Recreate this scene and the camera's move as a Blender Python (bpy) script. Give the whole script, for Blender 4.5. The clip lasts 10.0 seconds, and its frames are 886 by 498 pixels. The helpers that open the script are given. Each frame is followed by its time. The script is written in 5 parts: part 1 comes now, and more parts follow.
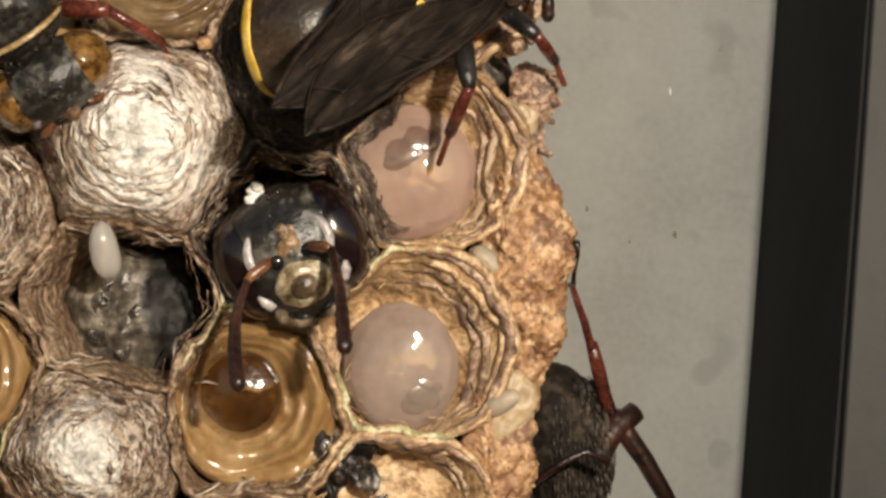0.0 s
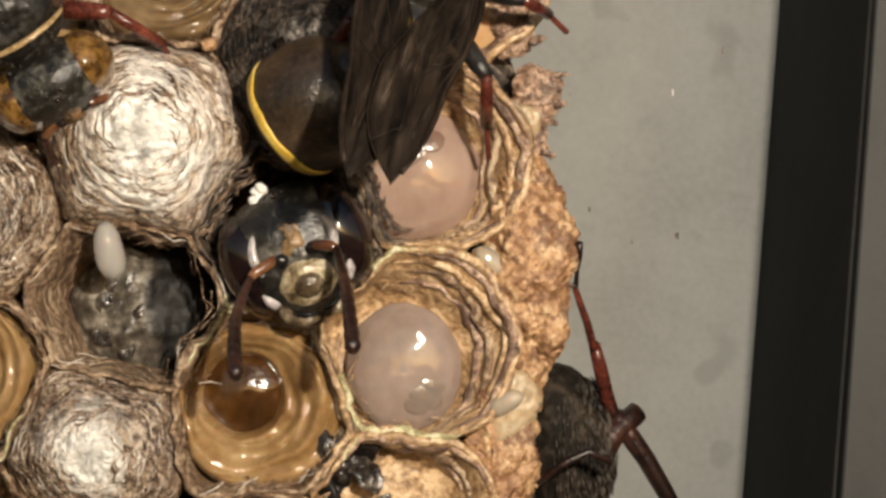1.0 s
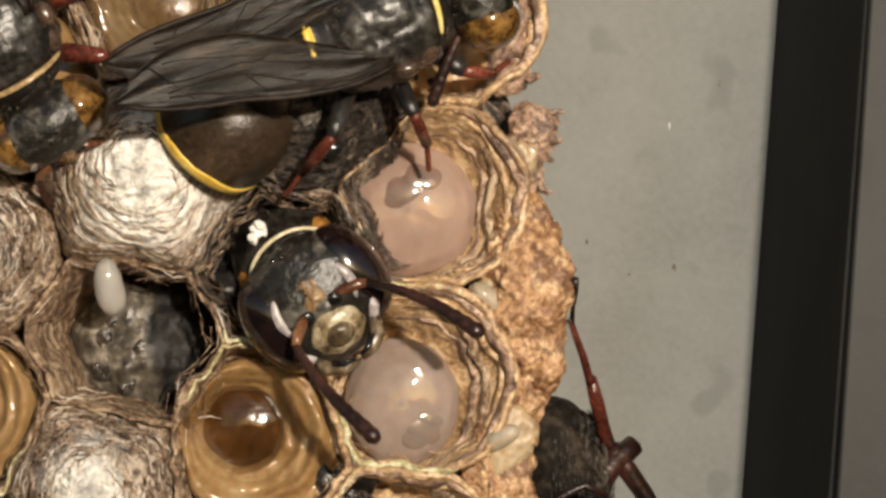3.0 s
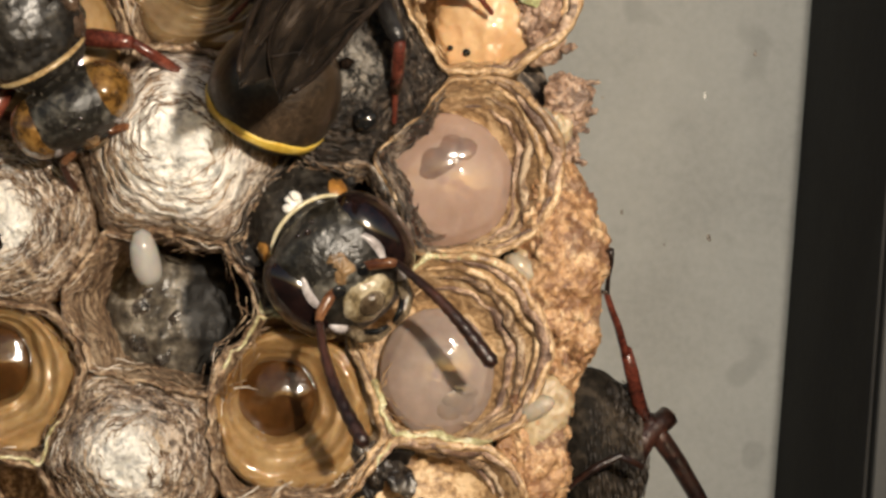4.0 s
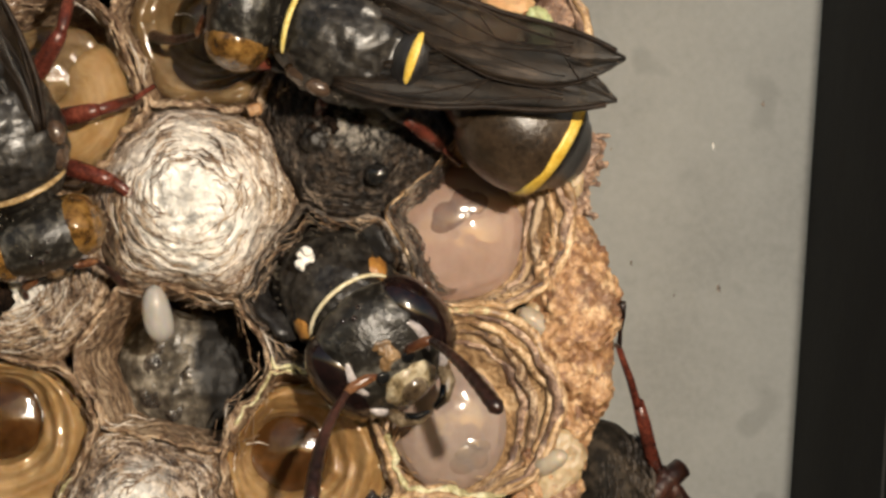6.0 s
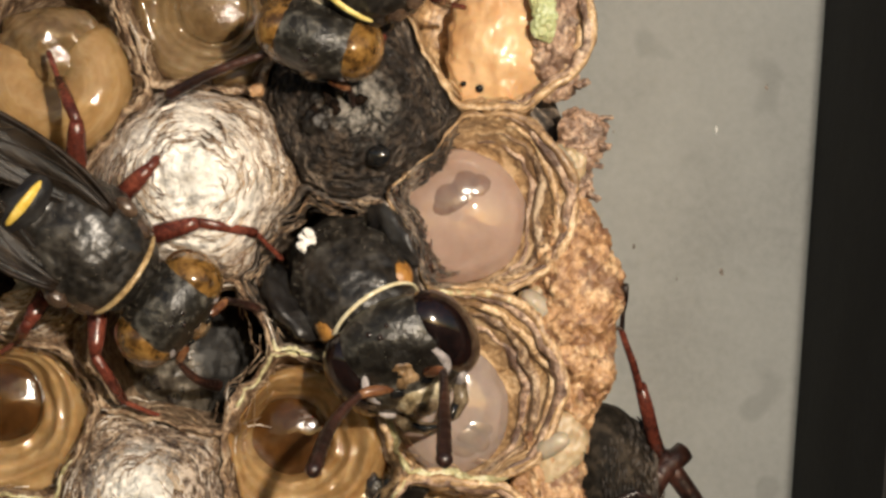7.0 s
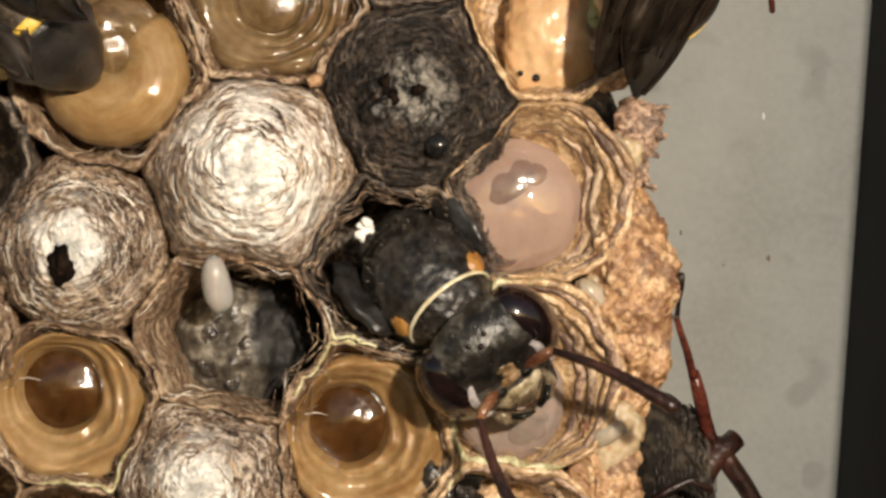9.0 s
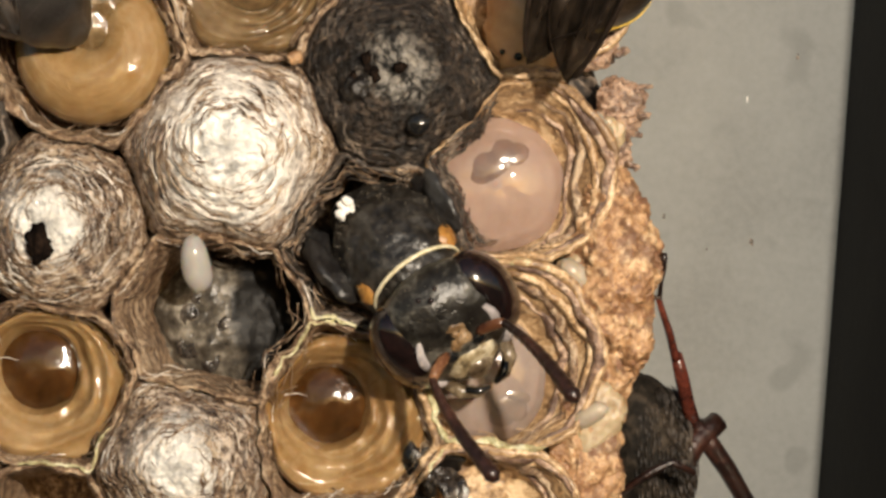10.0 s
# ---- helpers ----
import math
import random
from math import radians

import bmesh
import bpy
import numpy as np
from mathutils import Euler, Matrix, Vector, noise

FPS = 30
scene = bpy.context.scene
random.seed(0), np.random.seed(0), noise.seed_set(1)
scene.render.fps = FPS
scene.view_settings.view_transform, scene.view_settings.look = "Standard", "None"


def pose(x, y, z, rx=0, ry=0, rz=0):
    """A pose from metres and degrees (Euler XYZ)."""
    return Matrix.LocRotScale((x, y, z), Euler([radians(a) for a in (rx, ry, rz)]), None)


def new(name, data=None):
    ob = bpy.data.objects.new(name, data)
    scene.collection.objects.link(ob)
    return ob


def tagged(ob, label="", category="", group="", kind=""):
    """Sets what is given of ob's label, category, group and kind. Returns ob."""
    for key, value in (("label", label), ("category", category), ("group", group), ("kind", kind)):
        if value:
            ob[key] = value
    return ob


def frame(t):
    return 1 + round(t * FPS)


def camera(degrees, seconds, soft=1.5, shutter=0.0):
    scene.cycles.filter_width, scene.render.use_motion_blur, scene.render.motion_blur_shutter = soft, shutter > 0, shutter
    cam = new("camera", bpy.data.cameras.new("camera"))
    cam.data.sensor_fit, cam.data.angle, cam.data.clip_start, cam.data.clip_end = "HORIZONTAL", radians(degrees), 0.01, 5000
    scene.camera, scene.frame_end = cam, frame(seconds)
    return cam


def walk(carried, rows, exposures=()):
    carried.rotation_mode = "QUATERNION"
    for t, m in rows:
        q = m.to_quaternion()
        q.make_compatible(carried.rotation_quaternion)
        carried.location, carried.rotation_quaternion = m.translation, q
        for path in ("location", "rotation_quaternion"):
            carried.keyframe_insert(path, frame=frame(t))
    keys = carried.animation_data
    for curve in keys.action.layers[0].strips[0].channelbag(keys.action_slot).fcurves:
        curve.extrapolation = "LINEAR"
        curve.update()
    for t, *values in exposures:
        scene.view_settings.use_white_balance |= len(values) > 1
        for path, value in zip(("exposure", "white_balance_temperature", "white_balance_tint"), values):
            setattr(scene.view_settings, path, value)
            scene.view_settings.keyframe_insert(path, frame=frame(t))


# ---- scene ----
MM = 0.001


def aim(x, y, z, pitch, yaw, roll):
    """A camera pose: millimetres, looking along +y when the angles are nought."""
    return pose(x * MM, y * MM, z * MM, 90 + pitch, 0, yaw) @ pose(0, 0, 0, 0, 0, roll)


PATH = [
    (0, 2.014, -68.244, -1.576, 0.402, -1.281, 0.172),
    (0.5, 2.142, -68.445, -1.608, 0.431, -1.493, 0.268),
    (1, 1.961, -68.486, -1.516, 0.372, -1.233, 0.253),
    (1.5, 2.112, -68.428, -1.319, 0.317, -1.569, 0.315),
    (2, 2.203, -68.560, -0.769, 0.989, -1.292, 0.068),
    (2.2, 2.206, -68.672, -0.789, 0.861, -1.233, 0.103),
    (3.3, 2.222, -69.288, -0.902, 0.742, -0.883, 0.292),
    (3.5, 2.159, -69.334, -0.992, 0.382, -0.452, 0.344),
    (4, 2.118, -69.140, -0.772, -0.063, -0.203, 0.202),
    (4.5, 2.124, -68.869, -0.318, 0.643, -0.660, 0.056),
    (5, 2.024, -68.868, -0.437, 1.168, -0.685, 0.146),
    (5.5, 1.749, -69.057, -0.502, 0.610, -0.554, 0.068),
    (5.7, 1.728, -69.154, -0.395, 1.119, -0.248, -0.087),
    (6.8, 1.760, -69.087, -0.483, 1.011, -0.197, -0.231),
    (7, 1.714, -68.880, -0.547, 0.755, -0.154, -0.040),
    (7.5, 1.554, -68.670, -0.357, 0.374, -0.309, -0.197),
    (8, 1.163, -68.660, -0.331, 0.091, -0.531, -0.170),
    (8.5, 0.723, -68.596, -0.489, -0.470, -0.473, 0.052),
    (9, 0.000, -69.158, 0.000, -0.000, -0.000, 0.000),
    (9.5, 0.083, -68.974, -0.104, 0.239, -0.023, -0.089),
    (10, 0.142, -68.681, -0.640, -0.030, -0.404, 0.144),
]
cam = camera(24.0, 10.0, soft=3.0)
walk(cam, [(t, aim(*row)) for t, *row in PATH], [(0, -0.12), (5.7, -0.10), (7, -0.08), (8.5, -0.02), (10, 0.0)])

# ---- light: a small white torch just right of the lens, above it; the faint evening sky ----
world = bpy.data.worlds.new("sky")
scene.world = world
world.use_nodes = True
wt = world.node_tree
sky = wt.nodes.new("ShaderNodeTexSky")
sky.sky_type, sky.sun_disc = "NISHITA", False
sky.sun_elevation, sky.sun_rotation = radians(10), radians(165)
wt.links.new(sky.outputs[0], wt.nodes["Background"].inputs[0])
wt.nodes["Background"].inputs[1].default_value = 0.10
torch_data = bpy.data.lights.new("torch", "POINT")
torch_data.energy, torch_data.shadow_soft_size, torch_data.color = 0.35, 1.2 * MM, (1.0, 0.885, 0.735)
torch = new("torch", torch_data)
torch.location = Vector((18.2, -70, 12)) * MM


# ---- materials ----
class Nodes:
    """Wires one node material."""

    def __init__(self, name):
        self.mat = bpy.data.materials.new(name)
        self.mat.use_nodes = True
        self.tree = self.mat.node_tree
        self.bsdf = self.tree.nodes["Principled BSDF"]
        self.coord = self.tree.nodes.new("ShaderNodeTexCoord").outputs["Object"]

    def add(self, kind, **values):
        node = self.tree.nodes.new(kind)
        for key, value in values.items():
            node.inputs[key].default_value = value
        return node

    def link(self, a, b):
        self.tree.links.new(a, b)

    def math(self, op, a, b=None):
        node = self.tree.nodes.new("ShaderNodeMath")
        node.operation = op
        for n, v in enumerate((a, b)):
            if v is None:
                continue
            if isinstance(v, (int, float)):
                node.inputs[n].default_value = v
            else:
                self.link(v, node.inputs[n])
        return node.outputs[0]

    def noise(self, vector, scale, detail=4.0, rough=0.6, warp=0.0):
        node = self.add("ShaderNodeTexNoise", Scale=scale, Detail=detail, Roughness=rough, Distortion=warp)
        self.link(vector, node.inputs["Vector"])
        return node.outputs["Fac"]

    def ramp(self, fac, stops):
        node = self.tree.nodes.new("ShaderNodeValToRGB")
        while len(node.color_ramp.elements) < len(stops):
            node.color_ramp.elements.new(0.5)
        for e, (p, c) in zip(node.color_ramp.elements, stops):
            e.position, e.color = p, (*c, 1)
        self.link(fac, node.inputs[0])
        return node.outputs[0]

    def mix(self, fac, a, b):
        node = self.tree.nodes.new("ShaderNodeMix")
        node.data_type = "RGBA"
        for sock, v in ((node.inputs["Factor"], fac), (node.inputs[6], a), (node.inputs[7], b)):
            if isinstance(v, (int, float)):
                sock.default_value = v
            elif isinstance(v, tuple):
                sock.default_value = (*v, 1)
            else:
                self.link(v, sock)
        return node.outputs[2]

    def polar(self, around, across, warp=0.25, deep=0.8):
        """Coordinates that run round the object's own axis: fibres wind about it."""
        sep = self.tree.nodes.new("ShaderNodeSeparateXYZ")
        self.link(self.coord, sep.inputs[0])
        flat = self.tree.nodes.new("ShaderNodeCombineXYZ")
        self.link(sep.outputs[0], flat.inputs[0])
        self.link(sep.outputs[2], flat.inputs[1])
        size = self.tree.nodes.new("ShaderNodeVectorMath")
        size.operation = "LENGTH"
        self.link(flat.outputs[0], size.inputs[0])
        unit = self.tree.nodes.new("ShaderNodeVectorMath")
        unit.operation = "NORMALIZE"
        self.link(flat.outputs[0], unit.inputs[0])
        usep = self.tree.nodes.new("ShaderNodeSeparateXYZ")
        self.link(unit.outputs[0], usep.inputs[0])
        wob = self.math("MULTIPLY", self.noise(self.coord, 700, 2), warp * 2 * MM)
        r = self.math("ADD", size.outputs["Value"], wob)
        ry = self.math("ADD", r, self.math("MULTIPLY", sep.outputs[1], deep))
        out = self.tree.nodes.new("ShaderNodeCombineXYZ")
        self.link(self.math("MULTIPLY", usep.outputs[0], around), out.inputs[0])
        self.link(self.math("MULTIPLY", usep.outputs[1], around), out.inputs[1])
        self.link(self.math("MULTIPLY", ry, across / MM), out.inputs[2])
        return out.outputs[0], size.outputs["Value"]

    def bump(self, height, depth, strength=1.0):
        node = self.add("ShaderNodeBump", Strength=strength, Distance=depth * MM)
        self.link(height, node.inputs["Height"])
        self.link(node.outputs[0], self.bsdf.inputs["Normal"])

    def done(self, colour, rough=0.7, **rest):
        b = self.bsdf.inputs
        if isinstance(colour, tuple):
            b["Base Color"].default_value = (*colour, 1)
        else:
            self.link(colour, b["Base Color"])
        if isinstance(rough, (int, float)):
            b["Roughness"].default_value = rough
        else:
            self.link(rough, b["Roughness"])
        for key, value in rest.items():
            b[key.replace("_", " ")].default_value = value
        return self.mat


def fibre(name, dark, mid, light, around=2.0, across=5.0, rough=0.75, depth=0.05, spec=0.3, core=None, core_r=1.6, deep=0.8, skirt=None, coat=0.12, low=0.68, sparse=0.0):
    """Wound paper or silk: fibres about the cell's axis, stains, and a paler core where one is given."""
    n = Nodes(name)
    vec, r = n.polar(around, across, 0.25, deep)
    lines = n.noise(vec, 1.0, 5, 0.65, 0.4)
    stain = n.noise(n.coord, 450, 4)
    grit = n.noise(n.coord, 4600, 3, 0.7)
    f = n.math("ADD", n.math("MULTIPLY", lines, 0.50), n.math("ADD", n.math("MULTIPLY", stain, 0.14), n.math("MULTIPLY", grit, 0.36)))
    col = n.ramp(f, [(0.42, dark), (0.50, mid), (0.575, light)])
    if core:
        edge = n.math("ADD", n.math("DIVIDE", r, core_r * MM), n.math("MULTIPLY", n.math("SUBTRACT", stain, 0.5), 1.6))
        whit = n.ramp(n.math("SUBTRACT", 1.35, edge), [(0.0, (0, 0, 0)), (0.7, (1, 1, 1))])
        speck = n.math("ADD", n.math("MULTIPLY", lines, 0.3), n.math("ADD", n.math("MULTIPLY", stain, 0.1), n.math("MULTIPLY", n.noise(n.coord, 1900, 4, 0.7), 0.6)))
        pale = n.ramp(speck, [(0.38 + sparse, tuple(c * low for c in core)), (0.49 + sparse, core), (0.6 + sparse, tuple(min(1, c * 1.1) for c in core))])
        col = n.mix(whit, col, pale)
    if skirt:
        # plain brown paper outside the silk
        out = n.math("ADD", n.math("DIVIDE", n.math("SUBTRACT", r, skirt * MM), 0.5 * MM), n.math("MULTIPLY", n.math("SUBTRACT", stain, 0.5), 4.0))
        brown = n.ramp(f, [(0.42, (0.06, 0.033, 0.018)), (0.50, (0.20, 0.122, 0.07)), (0.585, (0.50, 0.38, 0.26))])
        col = n.mix(n.ramp(out, [(0.0, (0, 0, 0)), (1.0, (1, 1, 1))]), col, brown)
    n.bump(n.math("ADD", lines, n.math("MULTIPLY", grit, 0.6)), depth)
    shine = n.math("ADD", n.math("MULTIPLY", grit, 0.5), rough - 0.25)
    return n.done(col, shine, Specular_IOR_Level=spec, Coat_Weight=coat, Coat_Roughness=0.16)


def mottled(name, a, b, c, scale=900, fine=5000, rough=0.6, depth=0.05, stops=(0.38, 0.5, 0.62), **rest):
    n = Nodes(name)
    big, small = n.noise(n.coord, scale, 4), n.noise(n.coord, fine, 4)
    f = n.math("ADD", n.math("MULTIPLY", big, 0.62), n.math("MULTIPLY", small, 0.38))
    n.bump(n.math("ADD", n.math("MULTIPLY", big, 0.5), small), depth)
    return n.done(n.ramp(f, list(zip(stops, (a, b, c)))), rough, **rest)


def flesh(name, a, b, c, rough=0.16, depth=0.02, radius=0.5, weight=0.35, wound=False, **rest):
    """Wet, slightly see-through grub skin."""
    n = Nodes(name)
    big, small = n.noise(n.coord, 420, 3), n.noise(n.coord, 2600, 3)
    f = n.math("ADD", n.math("MULTIPLY", big, 0.75), n.math("MULTIPLY", small, 0.25))
    relief = n.math("ADD", big, n.math("MULTIPLY", small, 0.25))
    if wound:
        # fine wrinkles that run round the curled body
        lines = n.noise(n.polar(1.3, 2.6, 0.5)[0], 1.0, 4, 0.6, 0.5)
        f = n.math("ADD", n.math("MULTIPLY", f, 0.62), n.math("MULTIPLY", lines, 0.38))
        relief = n.math("ADD", n.math("MULTIPLY", relief, 0.4), lines)
    n.bump(relief, depth)
    gloss = n.math("ADD", n.math("MULTIPLY", small, 0.2), rough - 0.1)
    n.bsdf.inputs["Subsurface Radius"].default_value = (1.0, 0.5, 0.25)
    return n.done(n.ramp(f, [(0.36, a), (0.5, b), (0.64, c)]), gloss, Subsurface_Weight=weight, Subsurface_Scale=radius * MM, Coat_Weight=0.3, Coat_Roughness=0.06, **rest)


SILK_WHITE = fibre("white_silk", (0.17, 0.11, 0.08), (0.48, 0.385, 0.31), (0.88, 0.80, 0.70), 4.0, 3.0, 0.30, 0.20, 0.9, (0.86, 0.82, 0.755), 2.2, skirt=3.05, coat=0.35, low=0.42)
SILK_GREY = fibre("stained_silk", (0.04, 0.023, 0.015), (0.135, 0.09, 0.062), (0.60, 0.49, 0.39), 4.0, 3.2, 0.28, 0.24, 0.9, (0.90, 0.86, 0.79), 1.3, low=0.42, skirt=2.35, coat=0.35)
# the sparse pale core specks are glints painted into the dark silk's colour
SILK_DARK = fibre("dark_silk", (0.006, 0.004, 0.003), (0.014, 0.0095, 0.0065), (0.085, 0.060, 0.042), 5.0, 2.8, 0.36, 0.30, 0.45, (0.42, 0.38, 0.33), 1.15, coat=0.05, low=0.03, sparse=0.08)
SILK_THREAD = mottled("silk_thread", (0.42, 0.35, 0.28), (0.66, 0.59, 0.51), (0.82, 0.77, 0.70), 700, 4000, 0.26, 0.02)
PAPER = fibre("brown_paper", (0.069, 0.036, 0.019), (0.22, 0.133, 0.074), (0.52, 0.39, 0.262), 4.2, 3.2, 0.45, 0.20, 0.5, deep=1.8)
# darkened so that its colour also holds the shade deep inside the hatching cell
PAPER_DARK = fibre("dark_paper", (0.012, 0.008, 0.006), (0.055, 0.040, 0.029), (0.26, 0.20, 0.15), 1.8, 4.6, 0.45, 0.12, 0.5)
PAPER_TAN = fibre("tan_paper", (0.17, 0.095, 0.045), (0.41, 0.255, 0.125), (0.66, 0.48, 0.29), 1.6, 2.4, 0.40, 0.10, 0.6, deep=1.8)


def pulp(name, a, b, c, spot):
    n = Nodes(name)
    big, small, tiny = n.noise(n.coord, 800, 4), n.noise(n.coord, 2600, 4), n.noise(n.coord, 7000, 3)
    f = n.math("ADD", n.math("MULTIPLY", big, 0.45), n.math("ADD", n.math("MULTIPLY", small, 0.35), n.math("MULTIPLY", tiny, 0.2)))
    col = n.ramp(f, [(0.42, a), (0.50, b), (0.58, c)])
    marks = n.ramp(n.noise(n.coord, 1050, 3.0, 0.55), [(0.52, (0, 0, 0)), (0.60, (1, 1, 1))])
    col = n.mix(n.math("MULTIPLY", marks, 0.8), col, spot)
    dots = n.ramp(n.noise(n.coord, 3400, 2.0, 0.5), [(0.57, (0, 0, 0)), (0.63, (1, 1, 1))])
    col = n.mix(n.math("MULTIPLY", dots, 0.65), col, tuple(1.5 * k for k in spot))
    n.bump(n.math("ADD", small, n.math("MULTIPLY", tiny, 0.5)), 0.16)
    return n.done(col, n.math("ADD", 0.18, n.math("MULTIPLY", tiny, 0.45)), Specular_IOR_Level=0.6)


PULP = pulp("tan_pulp", (0.22, 0.108, 0.048), (0.45, 0.258, 0.125), (0.66, 0.47, 0.28), (0.12, 0.048, 0.024))
PULP_BROWN = pulp("brown_pulp", (0.14, 0.08, 0.052), (0.36, 0.23, 0.155), (0.62, 0.46, 0.33), (0.07, 0.036, 0.026))
RIM = mottled("pale_rim", (0.22, 0.18, 0.08), (0.50, 0.46, 0.25), (0.72, 0.68, 0.48), 1900, 6000, 0.28, 0.09)
GREEN = mottled("green_pulp", (0.27, 0.25, 0.12), (0.38, 0.42, 0.20), (0.52, 0.56, 0.36), 1500, 5000, 0.5, 0.04)
GRUB_PINK = flesh("pink_grub", (0.255, 0.170, 0.132), (0.300, 0.206, 0.163), (0.335, 0.234, 0.188), 0.05, 0.03, Specular_IOR_Level=0.4)
GRUB_GREY = flesh("grey_grub", (0.215, 0.160, 0.132), (0.260, 0.198, 0.166), (0.305, 0.238, 0.203), 0.05, 0.035, Specular_IOR_Level=0.35)
GRUB_SPOT = flesh("grub_spot", (0.165, 0.10, 0.078), (0.19, 0.118, 0.092), (0.22, 0.14, 0.11))
GRUB_SPOT_PALE = flesh("pale_grub_spot", (0.195, 0.142, 0.115), (0.225, 0.168, 0.138), (0.25, 0.19, 0.16))
AMBER = flesh("amber_grub", (0.155, 0.080, 0.028), (0.245, 0.142, 0.057), (0.36, 0.24, 0.115), 0.09, 0.09, wound=True)
AMBER_PALE = flesh("pale_amber_grub", (0.205, 0.117, 0.044), (0.28, 0.172, 0.074), (0.37, 0.25, 0.125), 0.06, 0.05, wound=True)
AMBER_DULL = flesh("dull_amber_grub", (0.072, 0.042, 0.018), (0.135, 0.085, 0.039), (0.22, 0.15, 0.078), 0.12, 0.06, wound=True)
GUT = flesh("brown_gut", (0.030, 0.012, 0.003), (0.055, 0.022, 0.006), (0.095, 0.041, 0.011), 0.13, 0.10, Specular_IOR_Level=0.4)
EGG = flesh("egg", (0.55, 0.52, 0.485), (0.61, 0.58, 0.545), (0.67, 0.64, 0.60), 0.06, 0.005, Transmission_Weight=0.55)
CRUMB = mottled("white_crumb", (0.62, 0.58, 0.52), (0.80, 0.77, 0.72), (0.88, 0.86, 0.82), 2500, 8000, 0.5, 0.04)
BLACK_WET = mottled("black_residue", (0.006, 0.004, 0.003), (0.030, 0.023, 0.018), (0.15, 0.125, 0.10), 620, 2400, 0.26, 0.09, (0.40, 0.51, 0.63), Coat_Weight=0.2)


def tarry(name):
    """Wet residue: brown-grey clots that give way to black on the right, wet film and painted rim shade."""
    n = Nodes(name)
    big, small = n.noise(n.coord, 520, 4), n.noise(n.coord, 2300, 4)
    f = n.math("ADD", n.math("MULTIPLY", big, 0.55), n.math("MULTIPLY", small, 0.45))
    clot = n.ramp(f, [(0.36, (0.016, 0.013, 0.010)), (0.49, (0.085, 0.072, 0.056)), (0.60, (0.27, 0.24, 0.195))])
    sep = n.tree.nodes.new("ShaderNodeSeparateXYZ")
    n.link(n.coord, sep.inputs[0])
    # blackens the right side: the cell rim's shadow is coloured in with the wet skin
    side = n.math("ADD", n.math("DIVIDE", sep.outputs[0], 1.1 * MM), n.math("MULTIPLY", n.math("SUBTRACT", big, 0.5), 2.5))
    film_shade = n.ramp(side, [(0.25, (0, 0, 0)), (0.6, (1, 1, 1))])
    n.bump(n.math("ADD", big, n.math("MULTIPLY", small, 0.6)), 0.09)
    return n.done(n.mix(film_shade, clot, (0.007, 0.006, 0.005)), n.math("ADD", n.math("MULTIPLY", film_shade, 0.3), 0.27), Specular_IOR_Level=0.3)


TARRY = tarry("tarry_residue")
BLACK_FILM = mottled("black_film", (0.003, 0.0025, 0.002), (0.008, 0.006, 0.005), (0.022, 0.018, 0.014), 380, 2200, 0.42, 0.05, Specular_IOR_Level=0.25)
# matt black that paints the shade inside a hole
HOLE = mottled("hole_dark", (0.003, 0.002, 0.002), (0.006, 0.004, 0.003), (0.02, 0.012, 0.008), 1500, 6000, 0.95, 0.05, Specular_IOR_Level=0.05)
BEAD = mottled("black_bead", (0.004, 0.004, 0.004), (0.008, 0.008, 0.008), (0.016, 0.014, 0.012), 1500, 6000, 0.09, 0.0)
CHITIN = mottled("black_chitin", (0.006, 0.005, 0.005), (0.018, 0.016, 0.015), (0.045, 0.044, 0.042), 700, 9000, 0.30, 0.03, (0.40, 0.52, 0.72), Coat_Weight=0.15, Coat_Roughness=0.2)
CHITIN_DUSTY = mottled("dusty_chitin", (0.005, 0.004, 0.003), (0.019, 0.016, 0.013), (0.065, 0.058, 0.048), 1100, 4200, 0.38, 0.035, (0.40, 0.51, 0.68), Coat_Weight=0.12, Coat_Roughness=0.22)
DUSTY_HEAD = mottled("dusty_head", (0.005, 0.004, 0.003), (0.017, 0.015, 0.012), (0.13, 0.12, 0.10), 1300, 4200, 0.30, 0.06, (0.40, 0.52, 0.68))
CHITIN_BROWN = mottled("brown_chitin", (0.012, 0.007, 0.005), (0.040, 0.024, 0.016), (0.11, 0.07, 0.045), 420, 9000, 0.24, 0.02, (0.38, 0.52, 0.70), Coat_Weight=0.4, Coat_Roughness=0.12)
RED = mottled("red_brown_chitin", (0.035, 0.010, 0.007), (0.10, 0.024, 0.015), (0.21, 0.06, 0.036), 700, 7000, 0.22, 0.02)
SCAPE = mottled("antenna_base", (0.05, 0.016, 0.008), (0.11, 0.044, 0.019), (0.22, 0.105, 0.05), 900, 6000, 0.22, 0.02)
YELLOW = mottled("yellow_chitin", (0.50, 0.30, 0.03), (0.66, 0.45, 0.075), (0.76, 0.58, 0.19), 900, 7000, 0.35, 0.02)
PALE_YELLOW = mottled("pale_yellow_chitin", (0.50, 0.37, 0.08), (0.66, 0.53, 0.17), (0.76, 0.65, 0.30), 900, 7000, 0.35, 0.02)
TAN = mottled("tan_chitin", (0.20, 0.12, 0.05), (0.36, 0.25, 0.12), (0.50, 0.38, 0.20), 1400, 7000, 0.25, 0.02)
CREAM = mottled("cream_chitin", (0.46, 0.38, 0.21), (0.64, 0.57, 0.38), (0.76, 0.70, 0.54), 1400, 7000, 0.25, 0.02)
WHITISH = mottled("whitish_chitin", (0.18, 0.155, 0.15), (0.33, 0.295, 0.29), (0.52, 0.48, 0.47), 1600, 7000, 0.2, 0.02)
